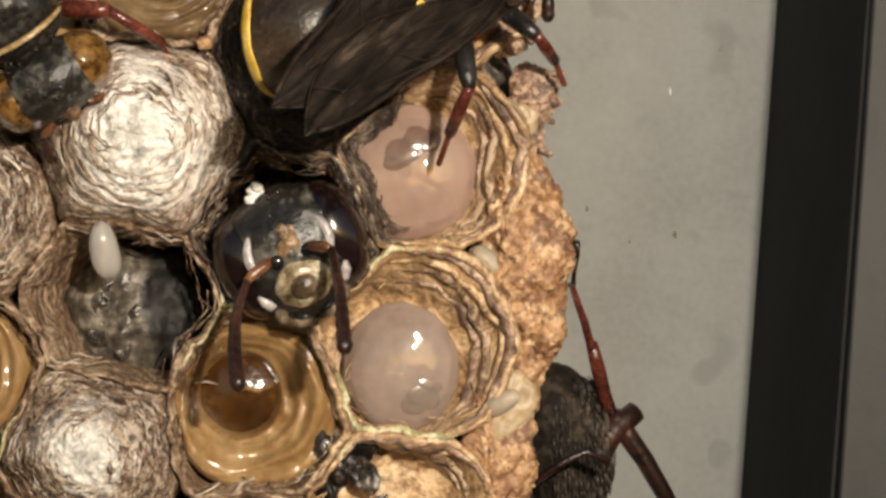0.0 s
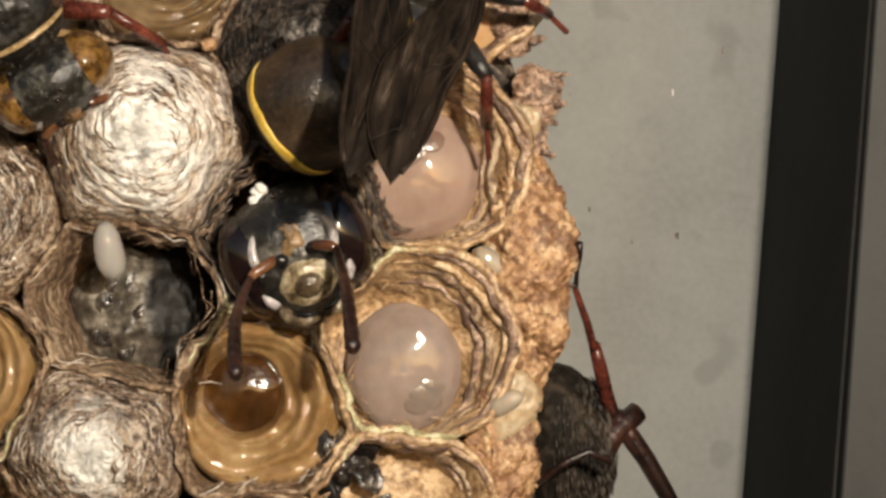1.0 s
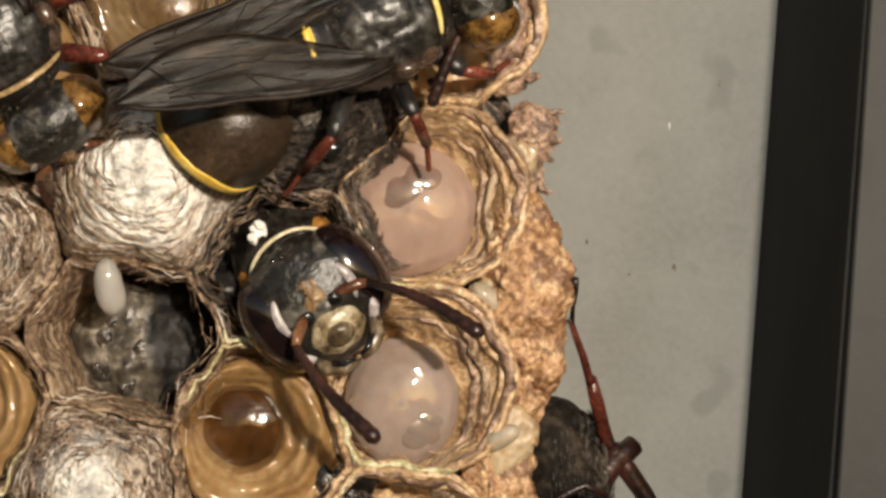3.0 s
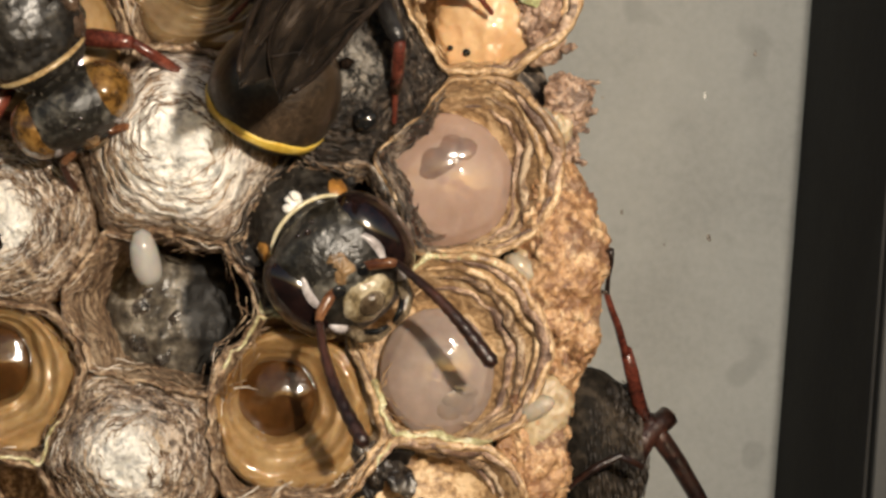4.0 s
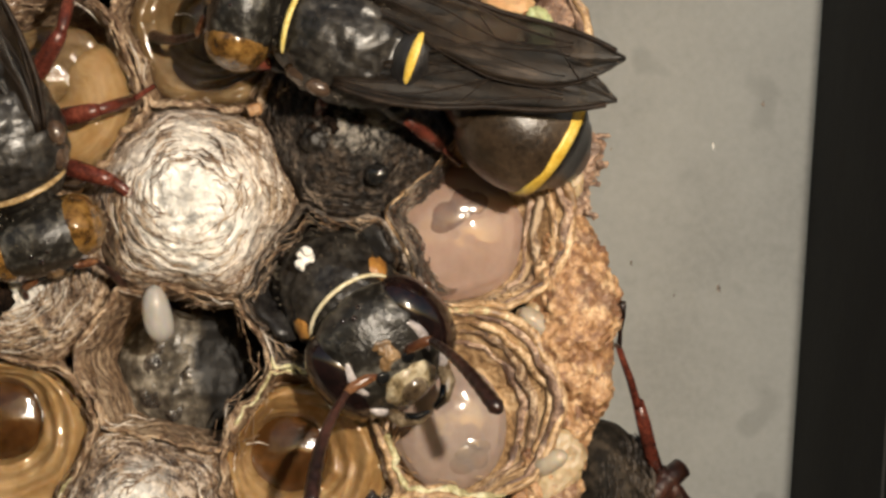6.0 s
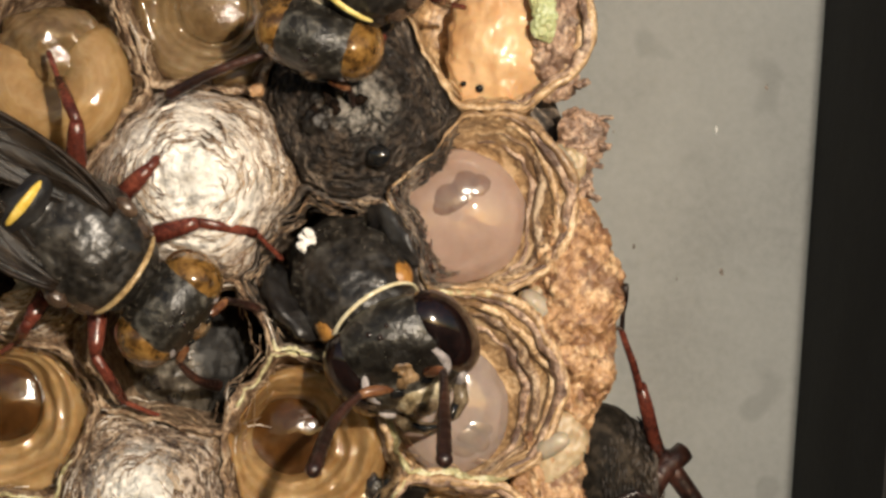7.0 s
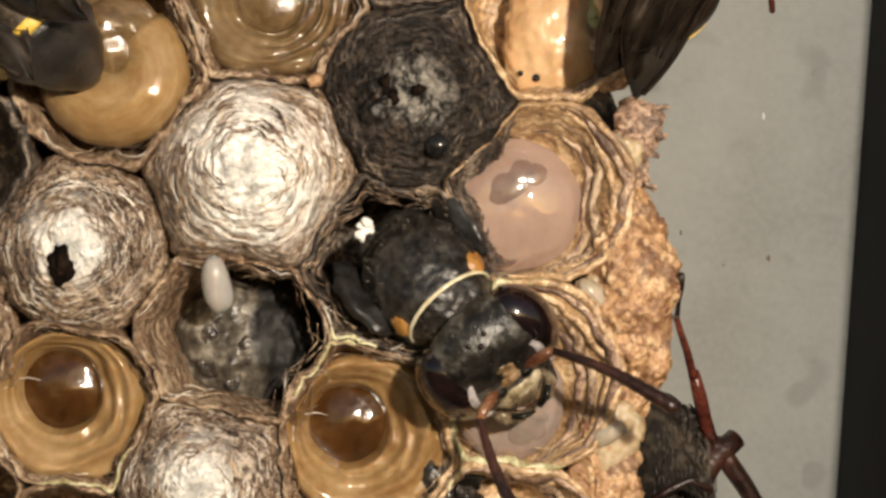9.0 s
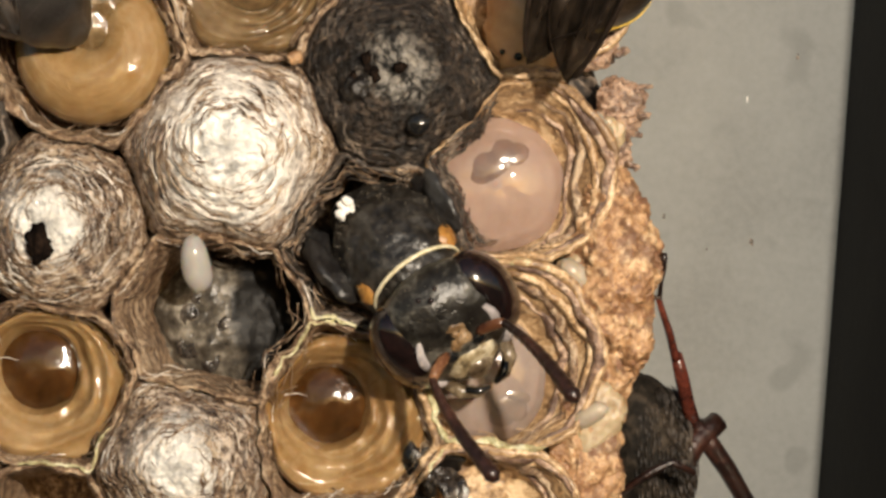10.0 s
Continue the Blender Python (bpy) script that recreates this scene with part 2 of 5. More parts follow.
FACE = mottled("mottled_face", (0.045, 0.030, 0.016), (0.205, 0.155, 0.085), (0.50, 0.43, 0.30), 1500, 4200, 0.16, 0.05, (0.36, 0.47, 0.60), Coat_Weight=0.4)
FACE_SPOT = mottled("face_spot", (0.03, 0.02, 0.012), (0.08, 0.055, 0.032), (0.22, 0.17, 0.11), 1600, 5000, 0.14, 0.04)
GASTER = mottled("brown_gaster", (0.014, 0.009, 0.005), (0.042, 0.027, 0.016), (0.11, 0.072, 0.044), 420, 6000, 0.30, 0.03, (0.38, 0.52, 0.70), Coat_Weight=0.25, Coat_Roughness=0.25)
ORANGE = mottled("orange_chitin", (0.13, 0.05, 0.010), (0.27, 0.115, 0.022), (0.40, 0.20, 0.05), 700, 7000, 0.35, 0.02)
EYE_AMBER = mottled("amber_eye", (0.05, 0.024, 0.007), (0.15, 0.075, 0.018), (0.26, 0.145, 0.042), 2100, 5000, 0.14, 0.005, (0.42, 0.50, 0.66), Coat_Weight=0.5, Coat_Roughness=0.06)
EYE_DARK = mottled("dark_eye", (0.004, 0.0025, 0.0025), (0.008, 0.004, 0.0036), (0.016, 0.007, 0.006), 1500, 6000, 0.16, 0.004, Coat_Weight=0.5, Coat_Roughness=0.06)


def smoky(name):
    """Wing skin: dark brown streaks along its length, pleats that catch the light."""
    n = Nodes(name)
    sep = n.tree.nodes.new("ShaderNodeSeparateXYZ")
    n.link(n.coord, sep.inputs[0])
    out = n.tree.nodes.new("ShaderNodeCombineXYZ")
    n.link(n.math("MULTIPLY", sep.outputs[0], 0.12), out.inputs[0])
    n.link(sep.outputs[1], out.inputs[1])
    n.link(sep.outputs[2], out.inputs[2])
    streak, patch = n.noise(out.outputs[0], 3200, 4, 0.65), n.noise(n.coord, 500, 3)
    f = n.math("ADD", n.math("MULTIPLY", streak, 0.7), n.math("MULTIPLY", patch, 0.3))
    n.bump(streak, 0.05)
    return n.done(n.ramp(f, [(0.40, (0.004, 0.003, 0.002)), (0.50, (0.013, 0.009, 0.006)), (0.58, (0.026, 0.018, 0.012)), (0.66, (0.085, 0.063, 0.048))]), n.math("ADD", n.math("MULTIPLY", patch, 0.35), 0.24), Alpha=0.80, Specular_IOR_Level=0.14)


WING = smoky("smoky_wing")
VEIN = mottled("wing_vein", (0.006, 0.004, 0.003), (0.014, 0.009, 0.006), (0.03, 0.02, 0.014), 1200, 6000, 0.5, 0.02, Specular_IOR_Level=0.15)
HAIR = mottled("pale_hair", (0.16, 0.13, 0.09), (0.26, 0.22, 0.16), (0.36, 0.31, 0.24), 900, 6000, 0.4, 0.0)
# near-black colour that paints the shade on the door frame's unlit side
SIDE_SHADE = mottled("side_shade_black", (0.006, 0.0057, 0.0054), (0.009, 0.0085, 0.008), (0.013, 0.0125, 0.0115), 200, 2500, 0.8, 0.02, Specular_IOR_Level=0.25)
HAIR_DARK = mottled("dark_hair", (0.010, 0.007, 0.005), (0.028, 0.020, 0.014), (0.075, 0.056, 0.040), 900, 6000, 0.5, 0.0)
LEG_DARK = mottled("dark_red_leg", (0.006, 0.003, 0.0025), (0.018, 0.008, 0.006), (0.05, 0.020, 0.014), 700, 5000, 0.3, 0.04)
HAIRY = mottled("brown_hairy_chitin", (0.004, 0.003, 0.002), (0.013, 0.010, 0.007), (0.05, 0.038, 0.027), 900, 3200, 0.7, 0.09, Specular_IOR_Level=0.15)


def painted_metal(name, base):
    n = Nodes(name)
    cloud, grain = n.noise(n.coord, 130, 4), n.noise(n.coord, 3000, 3)
    spots = n.ramp(n.noise(n.coord, 420, 1.5, 0.4), [(0.30, (1, 1, 1)), (0.36, (0, 0, 0))])
    f = n.math("ADD", n.math("MULTIPLY", cloud, 0.7), n.math("MULTIPLY", grain, 0.3))
    col = n.ramp(f, [(0.35, tuple(c * 0.83 for c in base)), (0.5, base), (0.65, tuple(c * 1.12 for c in base))])
    col = n.mix(n.math("MULTIPLY", spots, 0.28), col, tuple(c * 0.45 for c in base))
    n.bump(grain, 0.01)
    return n.done(col, 0.62, Specular_IOR_Level=0.3)


PANEL = painted_metal("grey_painted_metal", (0.235, 0.238, 0.226))
PANEL_BACK = painted_metal("dark_painted_metal", (0.025, 0.025, 0.024))
SOIL = mottled("soil", (0.06, 0.045, 0.03), (0.11, 0.085, 0.06), (0.17, 0.14, 0.10), 3, 60, 0.9, 5.0)


# ---- mesh building (millimetres) ----
class Geo:
    def __init__(self):
        self.v, self.f = [], []

    def grid(self, rings, closed=True, cap=True):
        """Joins rings of equal length into a skin."""
        base, n = len(self.v), len(rings[0])
        for ring in rings:
            self.v += [tuple(p) for p in ring]
        for i in range(len(rings) - 1):
            for j in range(n if closed else n - 1):
                a, b = base + i * n + j, base + i * n + (j + 1) % n
                self.f.append((a, b, b + n, a + n))
        if cap and closed:
            self.f.append(tuple(base + j for j in range(n - 1, -1, -1)))
            self.f.append(tuple(base + (len(rings) - 1) * n + j for j in range(n)))
        return self

    def tube(self, pts, radii, n=8, flat=1.0):
        pts = [Vector(p) for p in pts]
        if isinstance(radii, (int, float)):
            radii = [radii] * len(pts)
        rings, side = [], None
        for i, p in enumerate(pts):
            d = (pts[min(i + 1, len(pts) - 1)] - pts[max(i - 1, 0)]).normalized()
            if side is None:
                side = d.orthogonal().normalized()
            side = (side - d * side.dot(d)).normalized()
            other = d.cross(side)
            rings.append([p + (side * math.cos(a) + other * math.sin(a) * flat) * radii[i] for a in (math.tau * k / n for k in range(n))])
        return self.grid(rings)

    def ball(self, c, semi, m=None, nu=20, nv=12, rough=0.0, freq=1.0, seed=0.0, low=0.0, high=math.pi):
        """An ellipsoid with its poles on x; rough: lumps in millimetres."""
        m = m or Matrix()
        rings = []
        for i in range(nv + 1):
            a = low + (high - low) * i / nv
            a = min(max(a, 0.02), math.pi - 0.02)
            ring = []
            for k in range(nu):
                b = math.tau * k / nu
                d = Vector((math.cos(a), math.sin(a) * math.cos(b), math.sin(a) * math.sin(b)))
                p = Vector((d.x * semi[0], d.y * semi[1], d.z * semi[2]))
                if rough:
                    q = p * freq + Vector((seed, seed * 1.7, -seed))
                    p += d * rough * (noise.noise(q) + 0.5 * noise.noise(q * 2.3) + 0.3 * noise.noise(q * 5.1))
                ring.append(Vector(c) + m.to_3x3() @ p)
            rings.append(ring)
        return self.grid(rings)

    def make(self, name, material, parent=None, label="", smooth=True, at=(0, 0, 0)):
        o = Vector(at)
        me = bpy.data.meshes.new(name)
        me.from_pydata([((x - o.x) * MM, (y - o.y) * MM, (z - o.z) * MM) for x, y, z in self.v], [], self.f)
        bm = bmesh.new()
        bm.from_mesh(me)
        bmesh.ops.recalc_face_normals(bm, faces=bm.faces)
        bm.to_mesh(me)
        bm.free()
        me.polygons.foreach_set("use_smooth", [smooth] * len(me.polygons))
        me.materials.append(material)
        ob = new(name, me)
        ob.location = o * MM
        if parent:
            ob.parent = parent
        if label:
            tagged(ob, label)
        return ob


def thing(name, label, category, at=(0, 0, 0), group="", kind=""):
    ob = new(name)
    ob.empty_display_size = 0.001
    ob.location = Vector(at) * MM
    return tagged(ob, label, category, group, kind)


def plan(u, v, y=0.0):
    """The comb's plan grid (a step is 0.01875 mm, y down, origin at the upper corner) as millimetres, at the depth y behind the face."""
    k = 0.01875 * (1 + y / 69.16)
    return Vector(((u - 784) * k, y, (441 - v) * k))


# ---- the wall behind ----
def wall_piece(name, x0, x1, z0, z1, y0, y1, bevel, material, label, lean=0.0):
    bm = bmesh.new()
    bmesh.ops.create_cube(bm, size=1.0)
    for v in bm.verts:
        v.co = Vector(((x0 + x1) / 2 + v.co.x * (x1 - x0), (y0 + y1) / 2 + v.co.y * (y1 - y0), (z0 + z1) / 2 + v.co.z * (z1 - z0))) * MM
    bmesh.ops.bevel(bm, geom=list(bm.edges), offset=bevel * MM, segments=4, profile=0.5, affect="EDGES")
    me = bpy.data.meshes.new(name)
    bm.to_mesh(me)
    bm.free()
    me.polygons.foreach_set("use_smooth", [True] * len(me.polygons))
    me.materials.append(material)
    ob = new(name, me)
    ob.matrix_world = Matrix.Translation((16.95 * MM, 0, 0)) @ pose(0, 0, 0, 0, lean, 0)
    return tagged(ob, label, "wall", kind="structure")


wall_piece("wall_panel", -900, 1.0, -1300, 900, 16, 46, 0.5, PANEL, "grey painted metal panel, faintly spotted", 3.6)
# thin black strip added for the shaded side of the door frame
wall_piece("door_side_shade", -0.15, 0.0, -1300, 900, -0.7, 30, 0.05, SIDE_SHADE, "black strip painted as the shade on the door frame's unlit side", 4.1)
wall_piece("door_panel", 0.02, 900, -1300, 900, -1.1, 46, 0.12, PANEL_BACK, "dark grey painted door frame that stands out from the panel", 3.8)
ground_geo = Geo()
ground_geo.grid([[(-60000 + 6000 * i, -60000 + 6000 * j, -1250) for j in range(21)] for i in range(21)], closed=False)
tagged(ground_geo.make("ground", SOIL), "bare brown soil below the nest", "ground", kind="structure")
# dirt specks on the panel
for u, v, s in ((1360, 457, 0.16), (1205, 412, 0.10), (1280, 470, 0.07), (1300, 770, 0.06), (1440, 130, 0.12), (1170, 210, 0.06)):
    p = plan(u, v, 16)
    g = Geo().ball((p.x, 16.0, p.z), (s * 0.5, 0.012, s), None, 16, 10, s * 0.3, 8.0, u)
    tagged(g.make("dirt_speck", PAPER_DARK), "small dark speck of dirt on the grey panel", "dirt", "specks on the panel")
p = plan(1351, 206, 16)
tagged(Geo().ball((p.x, 15.99, p.z), (0.04, 0.03, 0.16), None, 10, 8, 0.02, 9).make("white_speck", CRUMB), "tiny white fleck on the grey panel", "dirt", "specks on the panel")

# ---- the nest ----
nest = thing("wasp_nest", "open paper wasp nest of brown cells, some capped with silk", "nest", (0, 6, 0))
NEST_AT = Vector((0, 6, 0))

# name: plan u, plan v, radius (mm), kind, height or depth (mm), shift of the bottom (mm), material
CELLS = {
    "white_cap": (447, 305, 3.25, "cap", 2.3, (0, 0), SILK_WHITE),
    "holed_cap": (138, 432, 2.70, "cap", 1.5, (0, 0), SILK_GREY),
    "dark_cap": (742, 165, 3.10, "cap", 1.5, (0, 0), SILK_DARK),
    "low_cap": (365, 852, 2.75, "cap", 1.6, (0, 0), SILK_GREY),
    "egg_cell": (412, 605, 2.95, "open", 6.0, (0.75, -0.05), PAPER),
    "pink_cell": (952, 342, 2.85, "open", 2.3, (-1.2, -0.5), PAPER_TAN),
    "grey_cell": (925, 668, 2.95, "open", 2.3, (-1.1, -0.7), PAPER_TAN),
    "amber_cell": (648, 780, 3.05, "open", 4.4, (0, 0), PAPER),
    "left_amber_cell": (118, 725, 2.80, "open", 4.4, (0, 0), PAPER),
    "top_amber_cell": (195, 110, 3.10, "open", 4.4, (0, 0), PAPER),
    "top_dull_cell": (472, -5, 2.90, "open", 4.0, (0, 0), PAPER),
    # dark paper here paints the shade of the deep hole
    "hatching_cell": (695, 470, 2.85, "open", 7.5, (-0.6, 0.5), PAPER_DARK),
    "tan_cell": (975, 20, 2.95, "open", 3.0, (-0.5, 0.2), PAPER_TAN),
    "low_tan_cell": (900, 975, 2.85, "open", 1.7, (-0.9, 0.2), PAPER_TAN),
    "left_dark_cell": (-105, 290, 2.75, "open", 5.0, (0, 0), PAPER_DARK),
    "left_low_cell": (-145, 585, 2.75, "cap", 1.2, (0, 0), SILK_GREY),
    "left_corner_cell": (-120, 900, 2.75, "open", 5.0, (0, 0), PAPER),
    "bottom_cell": (110, 1010, 2.75, "open", 5.0, (0, 0), PAPER),
    "bottom_mid_cell": (630, 1080, 2.80, "open", 5.0, (0, 0), PAPER),
    "bottom_left_cell": (370, 1150, 2.8, "open", 5.0, (0, 0), PAPER),
    "upper_cell": (735, -150, 2.85, "open", 5.0, (0, 0), PAPER_DARK),
    "upper_left_cell": (-60, -20, 2.75, "open", 5.0, (0, 0), PAPER),
    "upper_mid_cell": (330, -280, 2.8, "open", 5.0, (0, 0), PAPER),
    "far_upper_cell": (60, -190, 2.7, "open", 5.0, (0, 0), PAPER),
    "far_top_cell": (600, -400, 2.7, "open", 5.0, (0, 0), PAPER),
    "upper_right_cell": (960, -270, 2.7, "open", 5.0, (0, 0), PAPER_TAN),
}
AXES = {k: plan(c[0], c[1]) for k, c in CELLS.items()}


def border(key, a):
    """How far cell key reaches in the direction a, before its neighbours begin."""
    c, r = AXES[key], CELLS[key][2]
    reach = r * 1.13
    d = Vector((math.cos(a), 0, math.sin(a)))
    for k, o in AXES.items():
        if k == key:
            continue
        gap = o - c
        along = gap.dot(d)
        if along > 0.01:
            reach = min(reach, (gap.length_squared + r * r - CELLS[k][2] ** 2) / (2 * along))
    return reach


def lumps(p, f, s=0.0):
    q = Vector((p.x * f + s, p.y * f, p.z * f - s))
    return noise.noise(q) + 0.5 * noise.noise(q * 2.1) + 0.25 * noise.noise(q * 4.3)


OPEN = [(1.0, 0.04, 0), (0.985, -0.03, 0), (0.965, -0.06, 0), (0.95, -0.03, 0), (0.935, 0.03, 0.02), (0.92, 0.06, 0.07), (0.905, 0.12, 0.14), (0.885, 0.20, 0.23), (0.865, 0.30, 0.34), (0.845, 0.41, 0.45), (0.82, 0.53, 0.57), (0.79, 0.66, 0.70),
        (0.75, 0.78, 0.82), (0.70, 0.89, 0.92), (0.60, 0.96, 1), (0.45, 0.99, 1), (0.3, 1.0, 1), (0.15, 1.0, 1), (0.02, 1.0, 1)]


def wander(p, q):
    """Uneven building: neighbouring cells share the same wobble."""
    o = Vector((p.x, 0, p.z))
    a, b = noise.noise_vector(o * 0.55), noise.noise_vector(o * 1.9 + Vector((7, 0, 3)))
    k = min(1, q * 1.1)
    return Vector((p.x + k * (0.34 * a.x + 0.11 * b.x), p.y, p.z + k * (0.34 * a.z + 0.11 * b.z)))


def dome(q, size):
    """The cap's height over the face at the share q of its reach."""
    return 0.55 - (size + 0.55) * max(0.0, 1 - q ** 2.2) ** 0.72


def cell(key):
    u, v, r, kind, size, shift, material = CELLS[key]
    c, n = AXES[key], 144
    rng = random.Random(key)
    reaches = [border(key, math.tau * k / n) for k in range(n)]
    # soften the corners
    for _ in range(2):
        reaches = [min(reaches[k], (reaches[k - 1] + reaches[k] + reaches[(k + 1) % n]) / 3 + 0.02) for k in range(n)]
    rings = []
    if kind == "open":
        prof = [(1.0, 2.6, 0, "abs")] + [(q, y if abs(y) <= 0.2 and q > 0.931 else y * size, s, "abs") for q, y, s in OPEN]
    else:
        prof = [(1.0, 2.6, 0, "abs")]
        for i in range(84):
            q = 1.0 - i / 83.5
            prof.append((q, dome(q, size), 0, "abs"))
    for q, y, s, _ in prof:
        ring = []
        for k in range(n):
            a = math.tau * k / n
            rr = q * (reaches[k] * min(1, 0.25 + q) + r * 0.93 * max(0, 0.75 - q) if q < 0.75 else reaches[k])
            p = c + Vector((math.cos(a) * rr + shift[0] * s, 0, math.sin(a) * rr + shift[1] * s))
            if kind == "cap":
                blend = min(1, max(0, (q - 0.80) / 0.20))
                rr = q * (reaches[k] * blend + min(reaches[k] * 1.03, r * 1.0) * (1 - blend))
                p = c + Vector((math.cos(a) * rr, 0, math.sin(a) * rr))
            h = 0.22 * lumps(p, 0.45) + 0.07 * lumps(p, 2.3)
            p.y = y + h
            if q > 0.93:
                fray = 0.06 * lumps(p, 4.0, 9.0)
                p.y += fray
                if q < 1:
                    p.x += math.cos(a) * fray * 0.7
                    p.z += math.sin(a) * fray * 0.7
            if kind == "open":
                w = (0.05 if material is PAPER_TAN else 0.11) * lumps(Vector((p.x, y * 2.2, p.z)), 1.7, 3.0) + 0.05 * lumps(Vector((p.x, y * 3, p.z)), 5.0)
                p.x += math.cos(a) * w
                p.z += math.sin(a) * w
            else:
                # wound silk lies in uneven turns
                turn = math.sin(rr * 15 + 5.0 * noise.noise(Vector((math.cos(a) * 2.2, math.sin(a) * 2.2, rr * 0.9 + r))))
                amount = 0.5 + noise.noise(Vector((math.cos(a) * 2.0, math.sin(a) * 2.0, rr * 2.5 + 4)))
                p.y += 0.085 * turn * max(0.1, amount) * min(1, q * 1.6) + 0.05 * lumps(p, 2.6, 5.0) + (0.15 if material is SILK_DARK else 0.04) * lumps(p, 4.2)
            ring.append(wander(p, q))
        rings.append(ring)
    g = Geo().grid(rings)
    g.f.pop(-2)
    names = {"cap": ("silk_cap", "domed cap of wound silk"), "open": ("cell", "open paper cell")}
    ob = g.make(names[kind][0], material, nest, names[kind][1], True, c)
    ob.location = (c - NEST_AT) * MM
    return rng


for key in CELLS:
    cell(key)


def strands(key, count, lift, colour, rad, seed):
    """Loose silk laid round a cap, too fine to count."""
    u, v, r, kind, size, shift, material = CELLS[key]
    c, rng, g = AXES[key], random.Random(seed), Geo()
    for _ in range(count):
        q0 = r * rng.uniform(0.36, 0.99)
        a0, span, drift = rng.uniform(0, math.tau), rng.uniform(0.35, 1.3), rng.uniform(-0.16, 0.16) * r
        pts = []
        for i in range(9):
            a = a0 + span * i / 8
            rr = max(0.1, min(q0 + drift * i / 8 + 0.05 * math.sin(i * 1.3 + a0), border(key, a) * 0.99))
            p = c + Vector((math.cos(a) * rr, 0, math.sin(a) * rr))
            q = rr / border(key, a)
            p.y = dome(q, size) + 0.22 * lumps(p, 0.45) + 0.07 * lumps(p, 2.3) - lift * 0.5 * (0.5 + math.sin(math.pi * i / 8))
            pts.append(wander(p, q))
        g.tube(pts, [rad * (0.35 + 0.65 * math.sin(math.pi * (i + 0.5) / 9)) * rng.uniform(0.8, 1.2) for i in range(9)], 4)
    ob = g.make("silk_fuzz", colour, nest, "loose pale silk threads wound round the cap")
    ob.location = -NEST_AT * MM
    tagged(ob, kind="stuff")


strands("white_cap", 150, 0.04, SILK_WHITE, 0.034, 1)
strands("white_cap", 60, 0.05, SILK_THREAD, 0.024, 21)
strands("holed_cap", 70, 0.05, SILK_THREAD, 0.022, 22)
strands("low_cap", 70, 0.05, SILK_THREAD, 0.022, 23)
strands("holed_cap", 180, 0.04, SILK_GREY, 0.032, 2)
strands("low_cap", 180, 0.04, SILK_GREY, 0.032, 3)
strands("dark_cap", 170, 0.04, SILK_DARK, 0.032, 4)


def wall_fibres(keys, count, colour, seed, arc=(0, 360), lift=0.0):
    """Frayed paper fibres along the cell rims."""
    rng, g = random.Random(seed), Geo()
    for _ in range(count):
        key = rng.choice(keys)
        c = AXES[key]
        a0, span = rng.uniform(radians(arc[0]), radians(arc[1])), rng.uniform(0.12, 0.5)
        q0, q1 = rng.uniform(0.74, 0.99), rng.uniform(0.74, 0.99)
        pts = []
        for i in range(7):
            a = a0 + span * i / 6
            rr = border(key, a) * (q0 + (q1 - q0) * i / 6)
            p = c + Vector((math.cos(a) * rr, 0, math.sin(a) * rr))
            q = rr / border(key, a)
            base = -0.07 if CELLS[key][3] == "open" and q > 0.93 else (0.06 + 6.5 * max(0, 0.92 - q) if CELLS[key][3] == "open" else dome(min(1, q), CELLS[key][4]) - 0.05)
            p.y = base - lift + 0.22 * lumps(p, 0.45) + 0.07 * lumps(p, 2.3) - 0.06 * rng.random()
            pts.append(wander(p, q))
        g.tube(pts, [0.024 * (0.4 + 0.6 * math.sin(math.pi * (i + 0.5) / 7)) * rng.uniform(0.7, 1.4) for i in range(7)], 4)
    ob = g.make("paper_fuzz", colour, nest, "frayed paper fibres along the cell rims")
    ob.location = -NEST_AT * MM
    tagged(ob, kind="stuff")


wall_fibres(["egg_cell", "amber_cell", "left_amber_cell", "holed_cap", "low_cap", "white_cap", "top_amber_cell"], 150, SILK_GREY, 17)
wall_fibres(["egg_cell", "amber_cell", "left_amber_cell", "top_dull_cell", "top_amber_cell"], 34, SILK_THREAD, 18)
wall_fibres(["egg_cell", "amber_cell", "left_amber_cell", "top_amber_cell", "holed_cap", "low_cap", "top_dull_cell", "left_low_cell", "white_cap"], 520, PAPER, 7)
wall_fibres(["grey_cell", "tan_cell", "low_tan_cell"], 90, PAPER_TAN, 8)
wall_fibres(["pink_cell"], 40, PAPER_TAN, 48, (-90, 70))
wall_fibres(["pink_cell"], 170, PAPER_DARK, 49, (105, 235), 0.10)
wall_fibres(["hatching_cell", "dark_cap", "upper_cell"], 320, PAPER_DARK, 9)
wall_fibres(["hatching_cell"], 90, PAPER, 33)
wall_fibres(["hatching_cell"], 9, SILK_THREAD, 34)

# the back of the comb and the stalk that holds it to the wall
back = Geo()
rings = []
for q, y in ((0.002, 10.5), (0.5, 10.2), (0.85, 9.0), (1.0, 7.0), (1.02, 4.5), (0.98, 2.6), (0.9, 2.2)):
    ring = []
    for k in range(72):
        a = math.tau * k / 72
        x, z = math.cos(a) * 13.5 * q - 6.6, math.sin(a) * 17.0 * q
        ring.append((min(x, 6.0 + 0.4 * math.sin(z * 2)) if q > 0.6 else x, y + 0.3 * math.sin(z + x), z))
    rings.append(ring)
ob = back.grid(rings, True, False).make("comb_back", PAPER_DARK, nest, "grey-brown paper back of the comb")
ob.location = -NEST_AT * MM
ob = Geo().tube([(-6, 10, 1), (-6.1, 12, 1.1), (-6, 14, 1), (-6, 16.3, 1)], [2.2, 1.0, 1.0, 2.0], 16).make("stalk", BEAD, nest, "dark stalk that fixes the nest to the panel")
